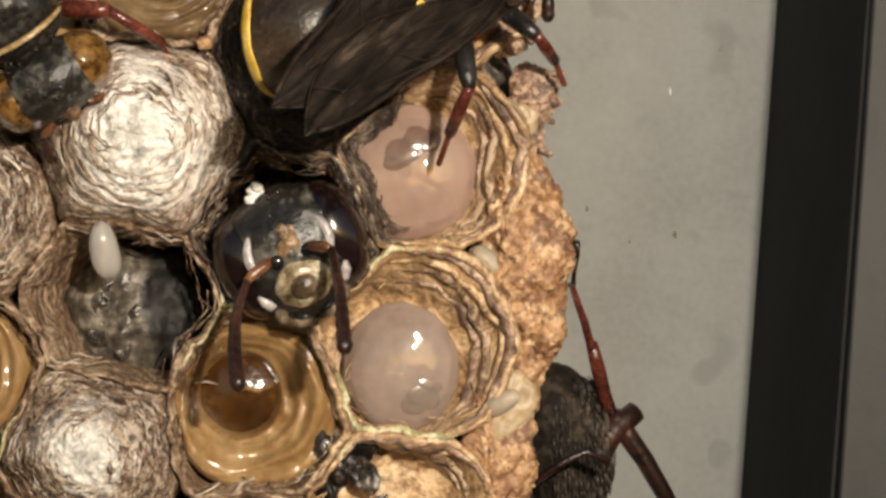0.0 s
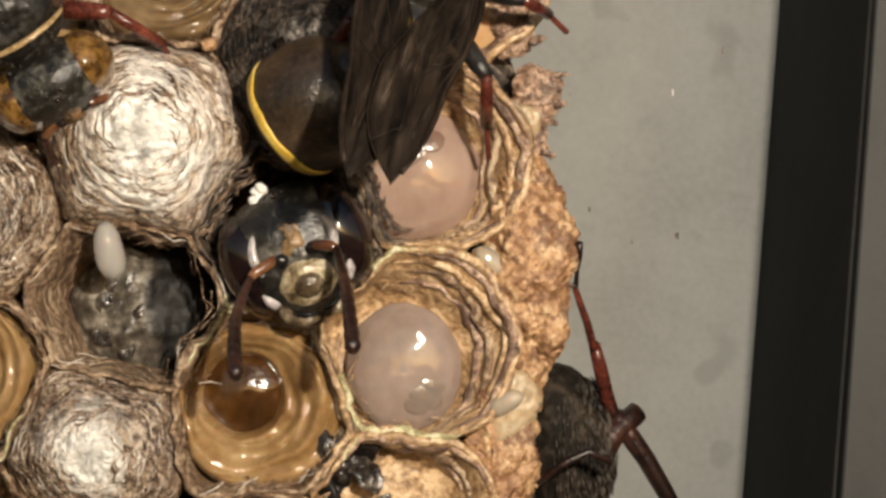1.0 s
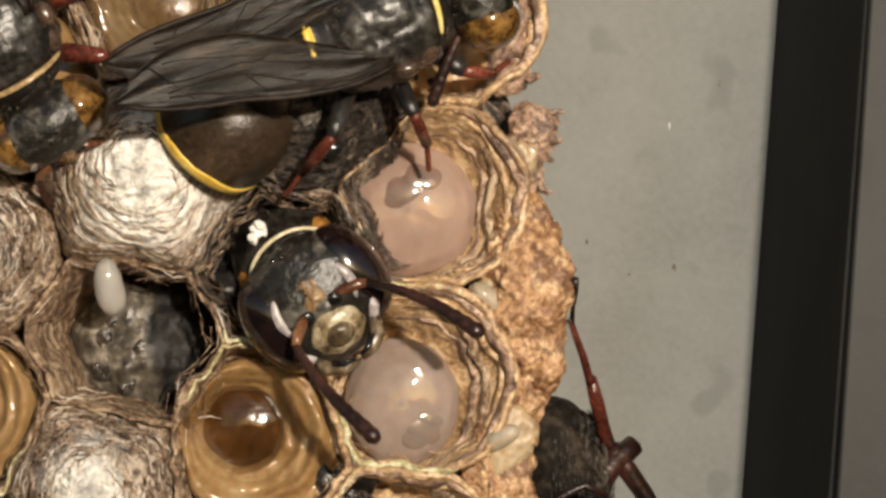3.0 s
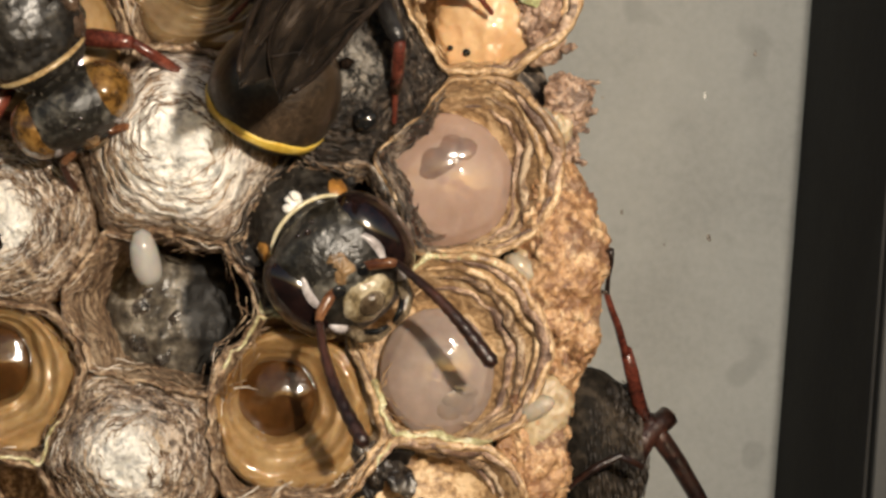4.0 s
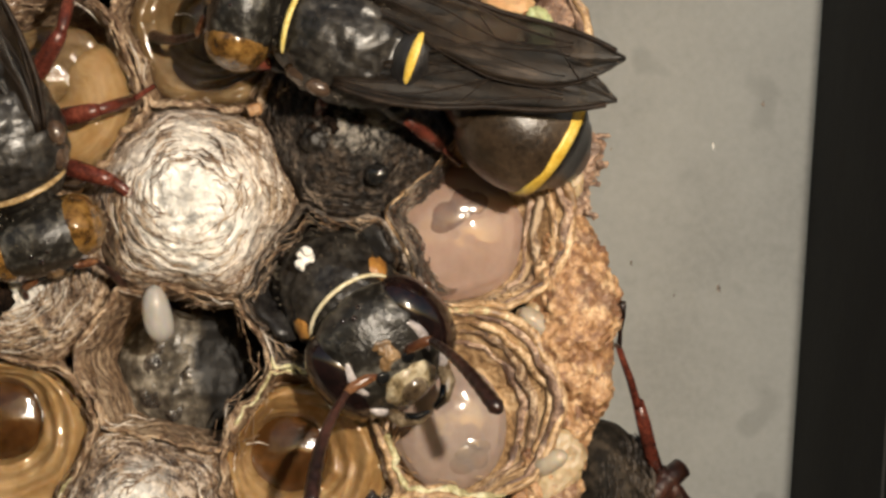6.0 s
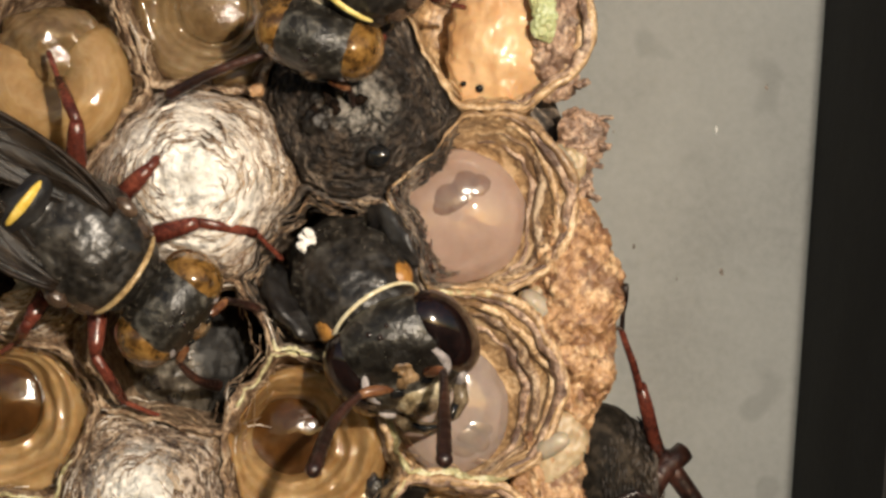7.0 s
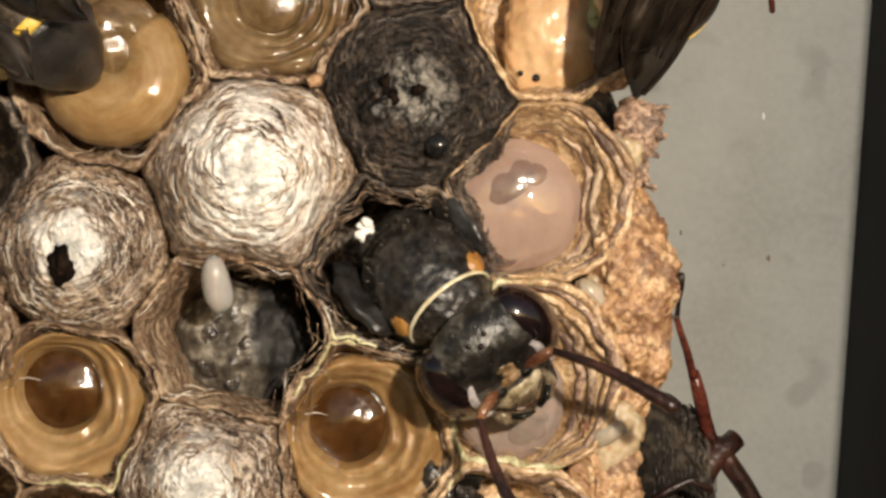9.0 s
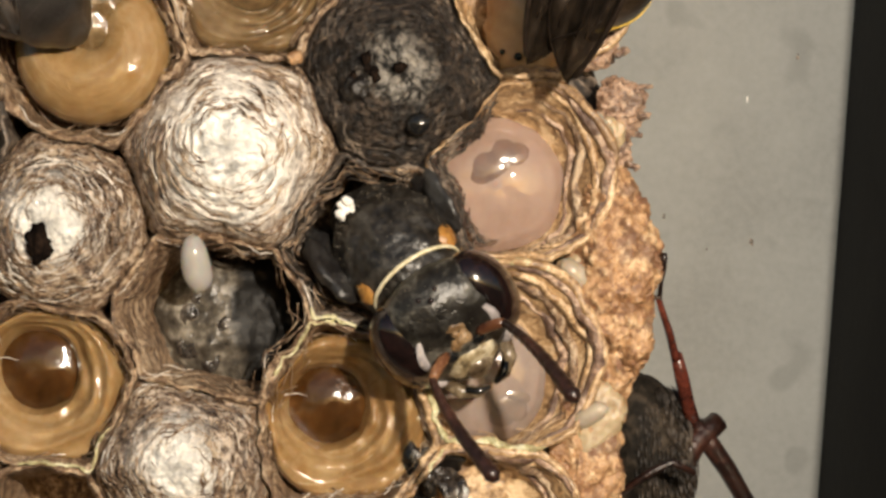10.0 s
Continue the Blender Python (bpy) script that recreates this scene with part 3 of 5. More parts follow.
ob.location = -NEST_AT * MM


# crusts of chewed pulp along the edge, with uneven lumps
def crust(u, v, su, sv, sy, y, material, seed, lumpy=0.35, tilt=0.0, name="pulp_crust", label="rough crust of tan chewed pulp"):
    p = plan(u, v, y)
    m = pose(0, 0, 0, 0, tilt, 0)
    g = Geo().ball(p, (su, sy, sv), m, 150, 60, lumpy, 1.3, seed)
    for i, q in enumerate(g.v):
        q = Vector(q)
        d = (q - p).normalized()
        g.v[i] = tuple(q + d * (0.09 * noise.noise(q * 3.1) + 0.07 * noise.noise(q * 7.0) + 0.03 * noise.noise(q * 15.0)))
    ob = g.make(name, material, nest, label, True, p)
    ob.location = (p - NEST_AT) * MM
    # chewed grains on the crust
    rng, grains, skin = random.Random(seed), Geo(), list(g.v)
    for _ in range(int(26 * su * sv)):
        q = Vector(rng.choice(skin))
        if q.y > p.y + 0.3 * sy:
            continue
        s = rng.uniform(0.03, 0.085)
        grains.ball(q, (s, s * rng.uniform(0.6, 1), s * rng.uniform(0.7, 1.3)), pose(0, 0, 0, rng.uniform(0, 90), rng.uniform(0, 90), 0), 7, 5)
    if grains.v:
        ob = grains.make("pulp_grain", material, nest, "", True, p)
        ob.location = (p - NEST_AT) * MM
    return p


crust(1120, 505, 1.45, 3.0, 1.20, 0.9, PULP, 1.3, 0.31)
crust(1110, 395, 0.9, 1.4, 0.88, 0.9, PULP, 2.1, 0.25)
crust(1150, 620, 0.75, 1.5, 0.88, 1.0, PULP, 3.7, 0.25)
crust(1118, 690, 0.62, 1.9, 0.64, 1.1, PULP, 12.3, 0.22)
crust(1132, 225, 0.75, 1.0, 0.72, 0.9, PULP_BROWN, 4.2, 0.25)
crust(1118, 300, 0.6, 0.9, 0.64, 1.2, PULP_BROWN, 5.9, 0.22)
crust(1070, 840, 1.15, 2.8, 0.88, 1.1, PULP, 6.4, 0.28)
crust(1085, 45, 0.95, 2.2, 0.88, 0.9, PULP_BROWN, 7.7, 0.28)
crust(1090, -160, 1.0, 2.4, 0.88, 0.9, PULP_BROWN, 8.7, 0.28)
crust(1062, 8, 0.48, 0.95, 0.3, 0.0, GREEN, 9.1, 0.15, -8, "green_pulp", "fresh light green patch of pulp")

# knobs and dark points along the ragged edge
rng = random.Random(11)
for u, v, s, material in ((1172, 190, 0.20, PULP_BROWN), (1168, 240, 0.24, PULP_BROWN), (1150, 330, 0.22, PULP_BROWN), (1203, 492, 0.16, CHITIN_BROWN), (1165, 400, 0.2, PULP), (1192, 560, 0.15, CHITIN_BROWN),
                          (1178, 450, 0.2, PULP), (1160, 275, 0.18, PULP_BROWN), (1125, 345, 0.2, CHITIN_BROWN), (1150, 575, 0.2, CHITIN_BROWN), (1165, 545, 0.13, CHITIN_BROWN), (1130, 130, 0.25, PULP_BROWN)):
    p = plan(u, v, 0.6)
    ob = Geo().ball(p, (s * 1.1, s * 0.6, s * 0.55), pose(0, 0, 0, 0, rng.uniform(-40, 40), 0), 18, 14, s * 0.5, 6.5, u).make("pulp_knob", material, nest, "", True, p)
    ob.location = (p - NEST_AT) * MM


def rim(key, a0, a1, rad, material, label):
    g, pts = Geo(), []
    n = 44
    for i in range(n + 1):
        a = radians(a0 + (a1 - a0) * i / n)
        p = AXES[key] + Vector((math.cos(a), 0, math.sin(a))) * border(key, a) * 0.97
        p += 0.10 * noise.noise_vector(p * 3.1)
        p.y = -0.05 + 0.22 * lumps(p, 0.45) + 0.07 * lumps(p, 2.3)
        pts.append(wander(p, 0.97))
    g.tube(pts, [rad * (0.25 + 1.2 * abs(noise.noise(p * 1.9)) + 0.8 * abs(noise.noise(p * 5))) * (1 if 0 < i < n else 0.3) for i, p in enumerate(pts)], 7)
    ob = g.make("cell_rim", material, nest, label)
    ob.location = -NEST_AT * MM


rim("grey_cell", 200, 300, 0.15, RIM, "pale yellow-green papery rim")
rim("grey_cell", 60, 118, 0.12, RIM, "pale yellow-green papery rim")
rim("grey_cell", -40, 55, 0.09, PAPER_TAN, "")
rim("pink_cell", -75, 60, 0.09, PAPER_TAN, "")
rim("amber_cell", 95, 150, 0.10, RIM, "pale yellow-green papery rim")
rim("low_tan_cell", 50, 140, 0.09, RIM, "pale yellow-green papery rim")
rim("hatching_cell", 228, 258, 0.13, RIM, "pale yellow-green papery rim")
rim("left_amber_cell", 250, 330, 0.10, RIM, "pale yellow-green papery rim")


def fold(key, q, a0, a1, rad, material, seed):
    """A papery fold along a cell's inner wall."""
    u, v, r, kind, size, shift, _ = CELLS[key]
    rng, pts = random.Random(seed), []
    for i in range(23):
        a, qq = radians(a0 + (a1 - a0) * i / 22), q + 0.012 * math.sin(i * 0.45 + seed) + 0.006 * rng.uniform(-1, 1)
        k = next((n for n in range(len(OPEN) - 1) if OPEN[n + 1][0] <= qq), 8)
        (qa, ya, sa), (qb, yb, sb) = OPEN[k], OPEN[k + 1]
        f = (qa - qq) / (qa - qb)
        y, s = (ya + (yb - ya) * f) * (size if qq < 0.931 else 1), sa + (sb - sa) * f
        p = AXES[key] + Vector((math.cos(a) * border(key, a) * qq + shift[0] * s, y, math.sin(a) * border(key, a) * qq + shift[1] * s))
        p.y += 0.22 * lumps(p, 0.45) + 0.07 * lumps(p, 2.3) + 0.02
        pts.append(wander(p, qq))
    g = Geo().tube(pts, [2.5 * rad * math.sin(math.pi * (i + 0.5) / 23) ** 0.6 * (0.6 + 0.8 * abs(noise.noise(p * 2.5))) for i, p in enumerate(pts)], 8)
    ob = g.make("fold", material, nest, "papery fold of the cell wall")
    ob.location = -NEST_AT * MM


FOLDS = {"pink_cell": (-82, 92), "grey_cell": (-72, 112), "tan_cell": (-95, 60), "low_tan_cell": (10, 150)}
for key, (a0, a1) in FOLDS.items():
    for n, q in enumerate((0.975, 0.935, 0.895, 0.855, 0.815)):
        fold(key, q, a0 + 9 * (n % 3), a1 - 11 * (n % 2) - 4 * n, 0.105 if n % 2 else 0.085, (PAPER_TAN, PULP_BROWN, PAPER_TAN, PAPER, PULP_BROWN)[n], n + len(key))
for n, (q, a0, a1) in enumerate(((0.95, -62, 55), (0.905, -45, 70), (0.86, -30, 40))):
    fold("amber_cell", q, a0, a1, 0.075, (PAPER_TAN, PAPER, PULP_BROWN)[n], n + 40)

MEMBRANE = flesh("edge_membrane", (0.26, 0.18, 0.10), (0.36, 0.265, 0.155), (0.47, 0.37, 0.24), 0.45, 0.03)
for u, v, y, su, sv, tilt in ((1062, 532, 0.55, 1.0, 0.95, -20), (1090, 774, 0.5, 0.85, 1.2, 20), (1100, 270, 0.55, 0.65, 0.8, -20)):
    p = plan(u, v, y)
    ob = Geo().ball(p, (su, 0.24, sv), pose(0, 0, 0, 0, tilt, 0), 48, 32, 0.16, 2.0, u).make("membrane", MEMBRANE, nest, "pale translucent paper of a small edge cell", True, p)
    ob.location = (p - NEST_AT) * MM

# holes, beads and crumbs on the caps; each hole is a lump, its inner shade painted black
for u, v, y, s, m in ((108, 470, -1.35, (0.40, 0.34, 0.70), HOLE), (742, 158, -1.62, (0.20, 0.10, 0.16), HOLE), (684, 146, -1.40, (0.15, 0.10, 0.34), HOLE), (660, 175, -1.1, (0.14, 0.1, 0.26), HOLE), (700, 172, -1.42, (0.13, 0.10, 0.22), HOLE), (668, 196, -1.12, (0.50, 0.20, 0.46), BLACK_FILM), (775, 258, -1.12, (0.42, 0.34, 0.38), BEAD)):
    p = plan(u, v, y)
    name, label = {HOLE: ("hole", "ragged dark hole gnawed in the cap"), BLACK_FILM: ("wet_patch", "smooth wet black patch"), BEAD: ("bead", "wet black bead")}[m]
    ob = Geo().ball(p, s, None, 32, 24, 0.02 if m is BEAD else 0.16, 3.0, u).make(name, m, nest, label, True, p)
    ob.location = (p - NEST_AT) * MM
p = plan(645, 405, -0.6)
g = Geo()
for dx, dz, s in ((0, 0, 0.19), (0.10, 0.2, 0.15), (-0.1, -0.22, 0.15), (0.16, 0.02, 0.12), (-0.13, 0.12, 0.11)):
    g.ball(p + Vector((dx, -abs(dz), dz)), (s, s, s * 1.2), None, 16, 12, 0.12, 4.5, dx * 9)
tagged(g.make("crumb", CRUMB), "white crumb stuck on the rim of the hatching cell", "debris")
p = plan(558, 142, -0.6)
tagged(Geo().ball(p, (0.26, 0.2, 0.2), None, 16, 12, 0.12, 5, 3).make("crumb", PULP), "small tan crumb between two caps", "debris")

# residue in the floor of the egg cell
p = plan(436, 610, 4.3)
residue = thing("residue", "lumpy wet black residue on the floor of a cell", "residue", p)
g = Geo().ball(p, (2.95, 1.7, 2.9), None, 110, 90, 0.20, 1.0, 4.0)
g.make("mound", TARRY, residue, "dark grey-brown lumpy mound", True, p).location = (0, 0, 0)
rng = random.Random(8)
for i in range(7):
    dx, dz = rng.uniform(-1.2, 0.9), rng.uniform(-1.4, 1.5)
    q = p + Vector((dx, -1.68 * math.sqrt(max(0.05, 1 - (dx / 2.95) ** 2 - (dz / 2.9) ** 2)), dz))
    k = rng.uniform(0.25, 0.5)
    g = Geo().ball(q, (k, 0.06, k * rng.uniform(0.7, 1.4)), None, 30, 20, 0.10, 2.4, i * 2.3)
    g.make("clot", BLACK_WET, residue, "", True, p).location = (0, 0, 0)
# shreds in the low cell
p = plan(822, 915, 0.7)
shreds = thing("residue", "shiny dark grey shreds in an open cell", "residue", p)
rng = random.Random(31)
for i in range(9):
    q = p + Vector((rng.uniform(-1.1, 0.9), rng.uniform(-0.15, 0.35), rng.uniform(-1.0, 1.2)))
    m = pose(0, 0, 0, rng.uniform(-35, 35), rng.uniform(-40, 40), rng.uniform(-30, 30))
    ob = Geo().ball(q, (rng.uniform(0.25, 0.6), 0.12, rng.uniform(0.5, 1.0)), m, 24, 18, 0.14, 2.2, i * 1.7).make("shred", BLACK_WET if i % 3 else BLACK_FILM, shreds, "", True, p)
    ob.location = (0, 0, 0)


# ---- brood ----
EGG_WARM = flesh("edge_egg", (0.42, 0.34, 0.25), (0.50, 0.42, 0.32), (0.58, 0.50, 0.40), 0.08, 0.01, Transmission_Weight=0.35)


def egg(u, v, y, half, thick, tilt, out, where, material=EGG):
    p = plan(u, v, y)
    g, n = Geo(), 18
    m = pose(0, 0, 0, 0, tilt, 0) @ pose(0, 0, 0, out, 0, 0)
    pts, rad = [], []
    for i in range(n + 1):
        s = -1 + 2 * i / n
        pts.append(p + m.to_3x3() @ Vector((0.10 * s * s, 0, s * half)))
        rad.append(max(0.02, thick * max(0.0, 1 - abs(s) ** 2.6) ** 0.5 * (1 - 0.12 * s)))
    g.tube(pts, rad, 20)
    tagged(g.make("wasp_egg", material, None, "", True, p), "translucent white egg glued " + where, "egg", "eggs in the nest")


egg(383, 503, 0.0, 0.98, 0.49, -10, 12, "to the wall of an open cell")
egg(1054, 524, 0.42, 0.78, 0.40, -50, 12, "between pulp crust and cell rim", EGG_WARM)
egg(1077, 766, 0.12, 0.66, 0.36, 60, 20, "in a small edge cell", EGG_WARM)
egg(1096, 262, 0.2, 0.56, 0.26, -35, 20, "in a small edge cell", EGG_WARM)


def grub_head(u, v, y, semi, material, mark, spots, label):
    """A plump grub seen head-on in its cell, with a lobed dark mark."""
    p = plan(u, v, y)
    g = Geo()
    rings = []
    for i in range(41):
        a = math.pi * 0.78 * i / 40
        ring = []
        for k in range(56):
            b = math.tau * k / 56
            rr = math.sin(a) ** 0.8 if a < math.pi / 2 else 1.0 - 0.05 * (a - math.pi / 2)
            d = Vector((math.cos(b) * rr * semi[0], -math.cos(a) * semi[1] if a < math.pi / 2 else (a - math.pi / 2) * 2.2, math.sin(b) * rr * semi[2]))
            d *= 1 + 0.04 * lumps(d, 0.9, u) + 0.006 * math.sin(a * 15 + 2 * noise.noise(d * 0.8)) + 0.0025 * lumps(d, 3.2, u)
            ring.append(p + d)
        rings.append(ring)
    g.grid(rings)
    body = thing("wasp_larva", label, "larva", p, "larvae in the nest")
    ob = g.make("body", material, body, "", True, p)
    ob.location = (0, 0, 0)
    sg = Geo()
    for du, dv, s in spots:
        q = plan(u + du, v + dv, 0)
        dx, dz = q.x - plan(u, v).x, q.z - plan(u, v).z
        k = max(0.05, 1 - ((dx / semi[0]) ** 2 + (dz / semi[2]) ** 2) ** 1.25) ** 0.5
        d = Vector((dx, -semi[1] * k, dz))
        c = p + d * (1 + 0.04 * lumps(d, 0.9, u)) + Vector((0, 0.128, 0))
        normal = Vector((dx / semi[0] ** 2, -k / semi[1], dz / semi[2] ** 2)).normalized()
        turn = Vector((1, 0, 0)).rotation_difference(normal).to_matrix().to_4x4()
        sg.ball(c, (0.165, s * 1.3, s * 1.12), turn, 24, 12, 0.02, 2.0, du)
    ob = sg.make("head_mark", mark, body, "darker brown lobed mark", True, p)
    ob.location = (0, 0, 0)
    return body


grub_head(908, 364, 1.75, (2.32, 0.85, 2.3), GRUB_PINK, GRUB_SPOT, ((-8, -36, 0.58), (12, -54, 0.50), (34, -52, 0.44), (-22, -20, 0.42), (10, -36, 0.46)), "plump pinkish larva with a lobed brown head mark")
grub_head(897, 704, 1.75, (1.95, 0.85, 2.2), GRUB_GREY, GRUB_SPOT_PALE, ((38, 52, 0.50), (50, 34, 0.42), (22, 64, 0.42)), "plump greyish-pink wet larva filling its cell")


def coiled_grub(key, du, dv, hole, material, gut, label, wrinkles=0.05, tilt=0.0, top=0.45):
    """A fat grub curled round in its cell, with a sunken dark middle."""
    c = AXES[key]
    r = CELLS[key][2] * 0.97
    off = Vector((du * 0.01875, 0, -dv * 0.01875))
    body = thing("wasp_larva", label, "larva", (c.x, top, c.z), "larvae in the nest")
    prof = [(1.02, 2.4), (1.0, 1.2), (0.97, 0.6), (0.93, 0.28), (0.88, 0.10), (0.82, 0.02), (0.76, 0.03), (0.70, 0.10), (0.64, 0.20), (0.58, 0.32), (0.52, 0.46), (0.47, 0.58), (0.42, 0.66), (0.39, 0.72), (0.36, 0.86), (0.34, 1.05), (0.32, 1.3), (0.2, 1.5), (0.02, 1.5)]
    fine = []
    for (a, b), (a2, b2) in zip(prof, prof[1:]):
        fine += [(a + (a2 - a) * i / 3, b + (b2 - b) * i / 3) for i in range(3)]
    fine.append(prof[-1])
    rings = []
    for q, y in fine:
        ring = []
        for k in range(80):
            a = math.tau * k / 80
            inner = max(0.0, min(1.0, (1.0 - q) / 0.62))
            edge = min(r, border(key, a) * 0.94)
            base = hole + (edge - hole) * max(0.0, (q - 0.36) / 0.64) if q >= 0.36 else hole * q / 0.36
            base *= 1 + 0.07 * noise.noise(Vector((math.cos(a) * 1.5, math.sin(a) * 1.5, hole))) if q < 0.6 else 1
            p = c + off * inner + Vector((math.cos(a) * base, 0, math.sin(a) * base))
            w = (wrinkles * math.sin(base * 16 + 3.4 * noise.noise(Vector((math.cos(a), math.sin(a), base)) * 1.3)) * (0.22 + 1.25 * max(0.0, math.cos(a + 0.5))) + 0.05 * lumps(p, 1.8, 4.0)) if q > 0.37 else 0
            p.y = top + y * 1.0 + w + 0.16 * lumps(p, 0.6, 2.0) + tilt * math.cos(a - 0.9) * (q if q > 0.36 else 0.36)
            ring.append(p)
        rings.append(ring)
    g = Geo().grid(rings)
    at = Vector((c.x, top, c.z))
    ob = g.make("body", material, body, "", True, at)
    ob.location = (0, 0, 0)
    m = c + off
    g = Geo().ball((m.x, top + 1.55, m.z), (hole * 1.08, 0.62, hole * 1.08), None, 48, 28, 0.05, 1.4, du)
    ob = g.make("sunken_middle", gut, body, "glossy dark brown sunken middle", True, at)
    ob.location = (0, 0, 0)
    # a pale thread lying across the hollow
    g = Geo().tube([m + Vector((-hole * 1.1, top + 0.75, 0.35)), m + Vector((-hole * 0.7, top + 0.8, 0.42)), m + Vector((-hole * 0.45, top + 0.9, 0.32))], [0.025, 0.02, 0.012], 6)
    ob = g.make("thread", SILK_THREAD, body, "fine pale thread", True, at)
    ob.location = (0, 0, 0)
    return body


coiled_grub("amber_cell", -38, -22, 1.42, AMBER, GUT, "wet amber larva curled round a brown hollow", 0.06)
coiled_grub("left_amber_cell", -25, -30, 1.45, AMBER_PALE, GUT, "wet pale amber larva curled round a brown hollow", 0.07)
coiled_grub("top_dull_cell", 0, -10, 1.25, AMBER_DULL, AMBER_DULL, "dull grey-amber larva with ringed wrinkles", 0.11)


def folded_grub(key, label):
    """A smooth grub bent double: a fat roll below, thinner folds above."""
    c = AXES[key]
    body = thing("wasp_larva", label, "larva", (c.x, 0.6, c.z), "larvae in the nest")
    at = Vector((c.x, 0.6, c.z))
    g, pts, rad = Geo(), [], []
    for i in range(31):
        a = radians(150 + 258 * i / 30)
        pts.append(c + Vector((math.cos(a) * 1.45, 0.9 - 0.3 * math.sin(math.pi * i / 30), math.sin(a) * 1.45 - 0.1)))
        rad.append(1.28 * (0.78 + 0.22 * math.sin(math.pi * i / 30)) * (1 + 0.012 * math.sin(i * 2.3)))
    g.tube(pts, rad, 32)
    ob = g.make("body", AMBER_PALE, body, "", True, at)
    ob.location = (0, 0, 0)
    g = Geo()
    for j in range(4):
        r = 1.3 - 0.27 * j
        pts = [c + Vector((math.cos(b) * r, 1.0 - 0.16 * j, math.sin(b) * r * 0.8 + 0.75 + 0.12 * j)) for b in (math.tau * k / 36 for k in range(37))]
        pts = [p + 0.22 * noise.noise_vector(p * 1.1 + Vector((j, 0, 0))) for p in pts]
        g.tube(pts, [0.2 + 0.16 * noise.noise(p * 1.6) for p in pts], 10)
    g.ball(c + Vector((-0.1, 0.55, 0.95)), (1.75, 0.75, 1.35), None, 48, 28, 0.22, 1.3, 2)
    ob = g.make("folds", AMBER_DULL, body, "darker wrinkled folds", True, at)
    ob.location = (0, 0, 0)
    return body


folded_grub("top_amber_cell", "smooth pale amber larva bent double in its cell")
# a pale grub low in the tan cell with a few droplets
p = plan(990, 62, 1.5)
tan_larva = thing("wasp_larva", "pale orange larva lying deep in a tan cell", "larva", p, "larvae in the nest")
ob = Geo().ball(p, (1.85, 1.1, 2.6), pose(0, 0, 0, 0, 6, 0), 96, 64, 0.22, 0.9, 6).make("body", flesh("orange_grub", (0.44, 0.25, 0.115), (0.55, 0.345, 0.18), (0.66, 0.45, 0.26), 0.35, 0.14, Specular_IOR_Level=0.25), tan_larva, "", True, p)
ob.location = (0, 0, 0)
for du, dv, size in ((-34, 50, 0.10), (-6, 58, 0.14)):
    q = plan(955 + du, 80 + dv, 0.75)
    ob = Geo().ball(q, (size, size * 0.8, size), None, 20, 14).make("droplet", BEAD, tan_larva, "tiny dark droplet", True, p)
    ob.location = (0, 0, 0)


# ---- wasps (own space: +x ahead, +y left, +z up; millimetres) ----
def local(name, g, material, parent, label=""):
    return g.make(name, material, parent, label)


def band(g, x, ry, rz, width, rad, low=-100, high=100, zc=0.0, bow=0.0):
    """A raised band over the back at x."""
    pts = []
    for i in range(25):
        a = radians(low + (high - low) * i / 24)
        pts.append(Vector((x + bow * (1 - math.cos(a)), math.sin(a) * ry, math.cos(a) * rz + zc)))
    g.tube(pts, [rad * (0.35 + 0.65 * math.sin(math.pi * (i + 0.4) / 24.8) ** 0.5) for i in range(25)], 8, width)


def leg(path, femur, material_a, material_b, parent):
    """Femur, tibia and tarsus along a bent path."""
    a, b, c, d = [Vector(p) for p in path]
    g = Geo().tube([a, a.lerp(b, 0.35), a.lerp(b, 0.8), b], [femur * 0.6, femur, femur * 0.85, femur * 0.6], 10)
    ob = local("leg", g, material_a, parent)
    g = Geo().tube([b, b.lerp(c, 0.5), c], [femur * 0.5, femur * 0.62, femur * 0.55], 10)
    local("tibia", g, material_b, ob)
    g, n = Geo(), 5
    joints = [c.lerp(d, (i + f) / n) for i in range(n) for f in (0.05, 0.5, 0.95)]
    g.tube(joints, [femur * (0.30 if i % 3 == 1 else 0.27) for i in range(len(joints))], 8)
    local("tarsus", g, material_b, ob)
    return ob


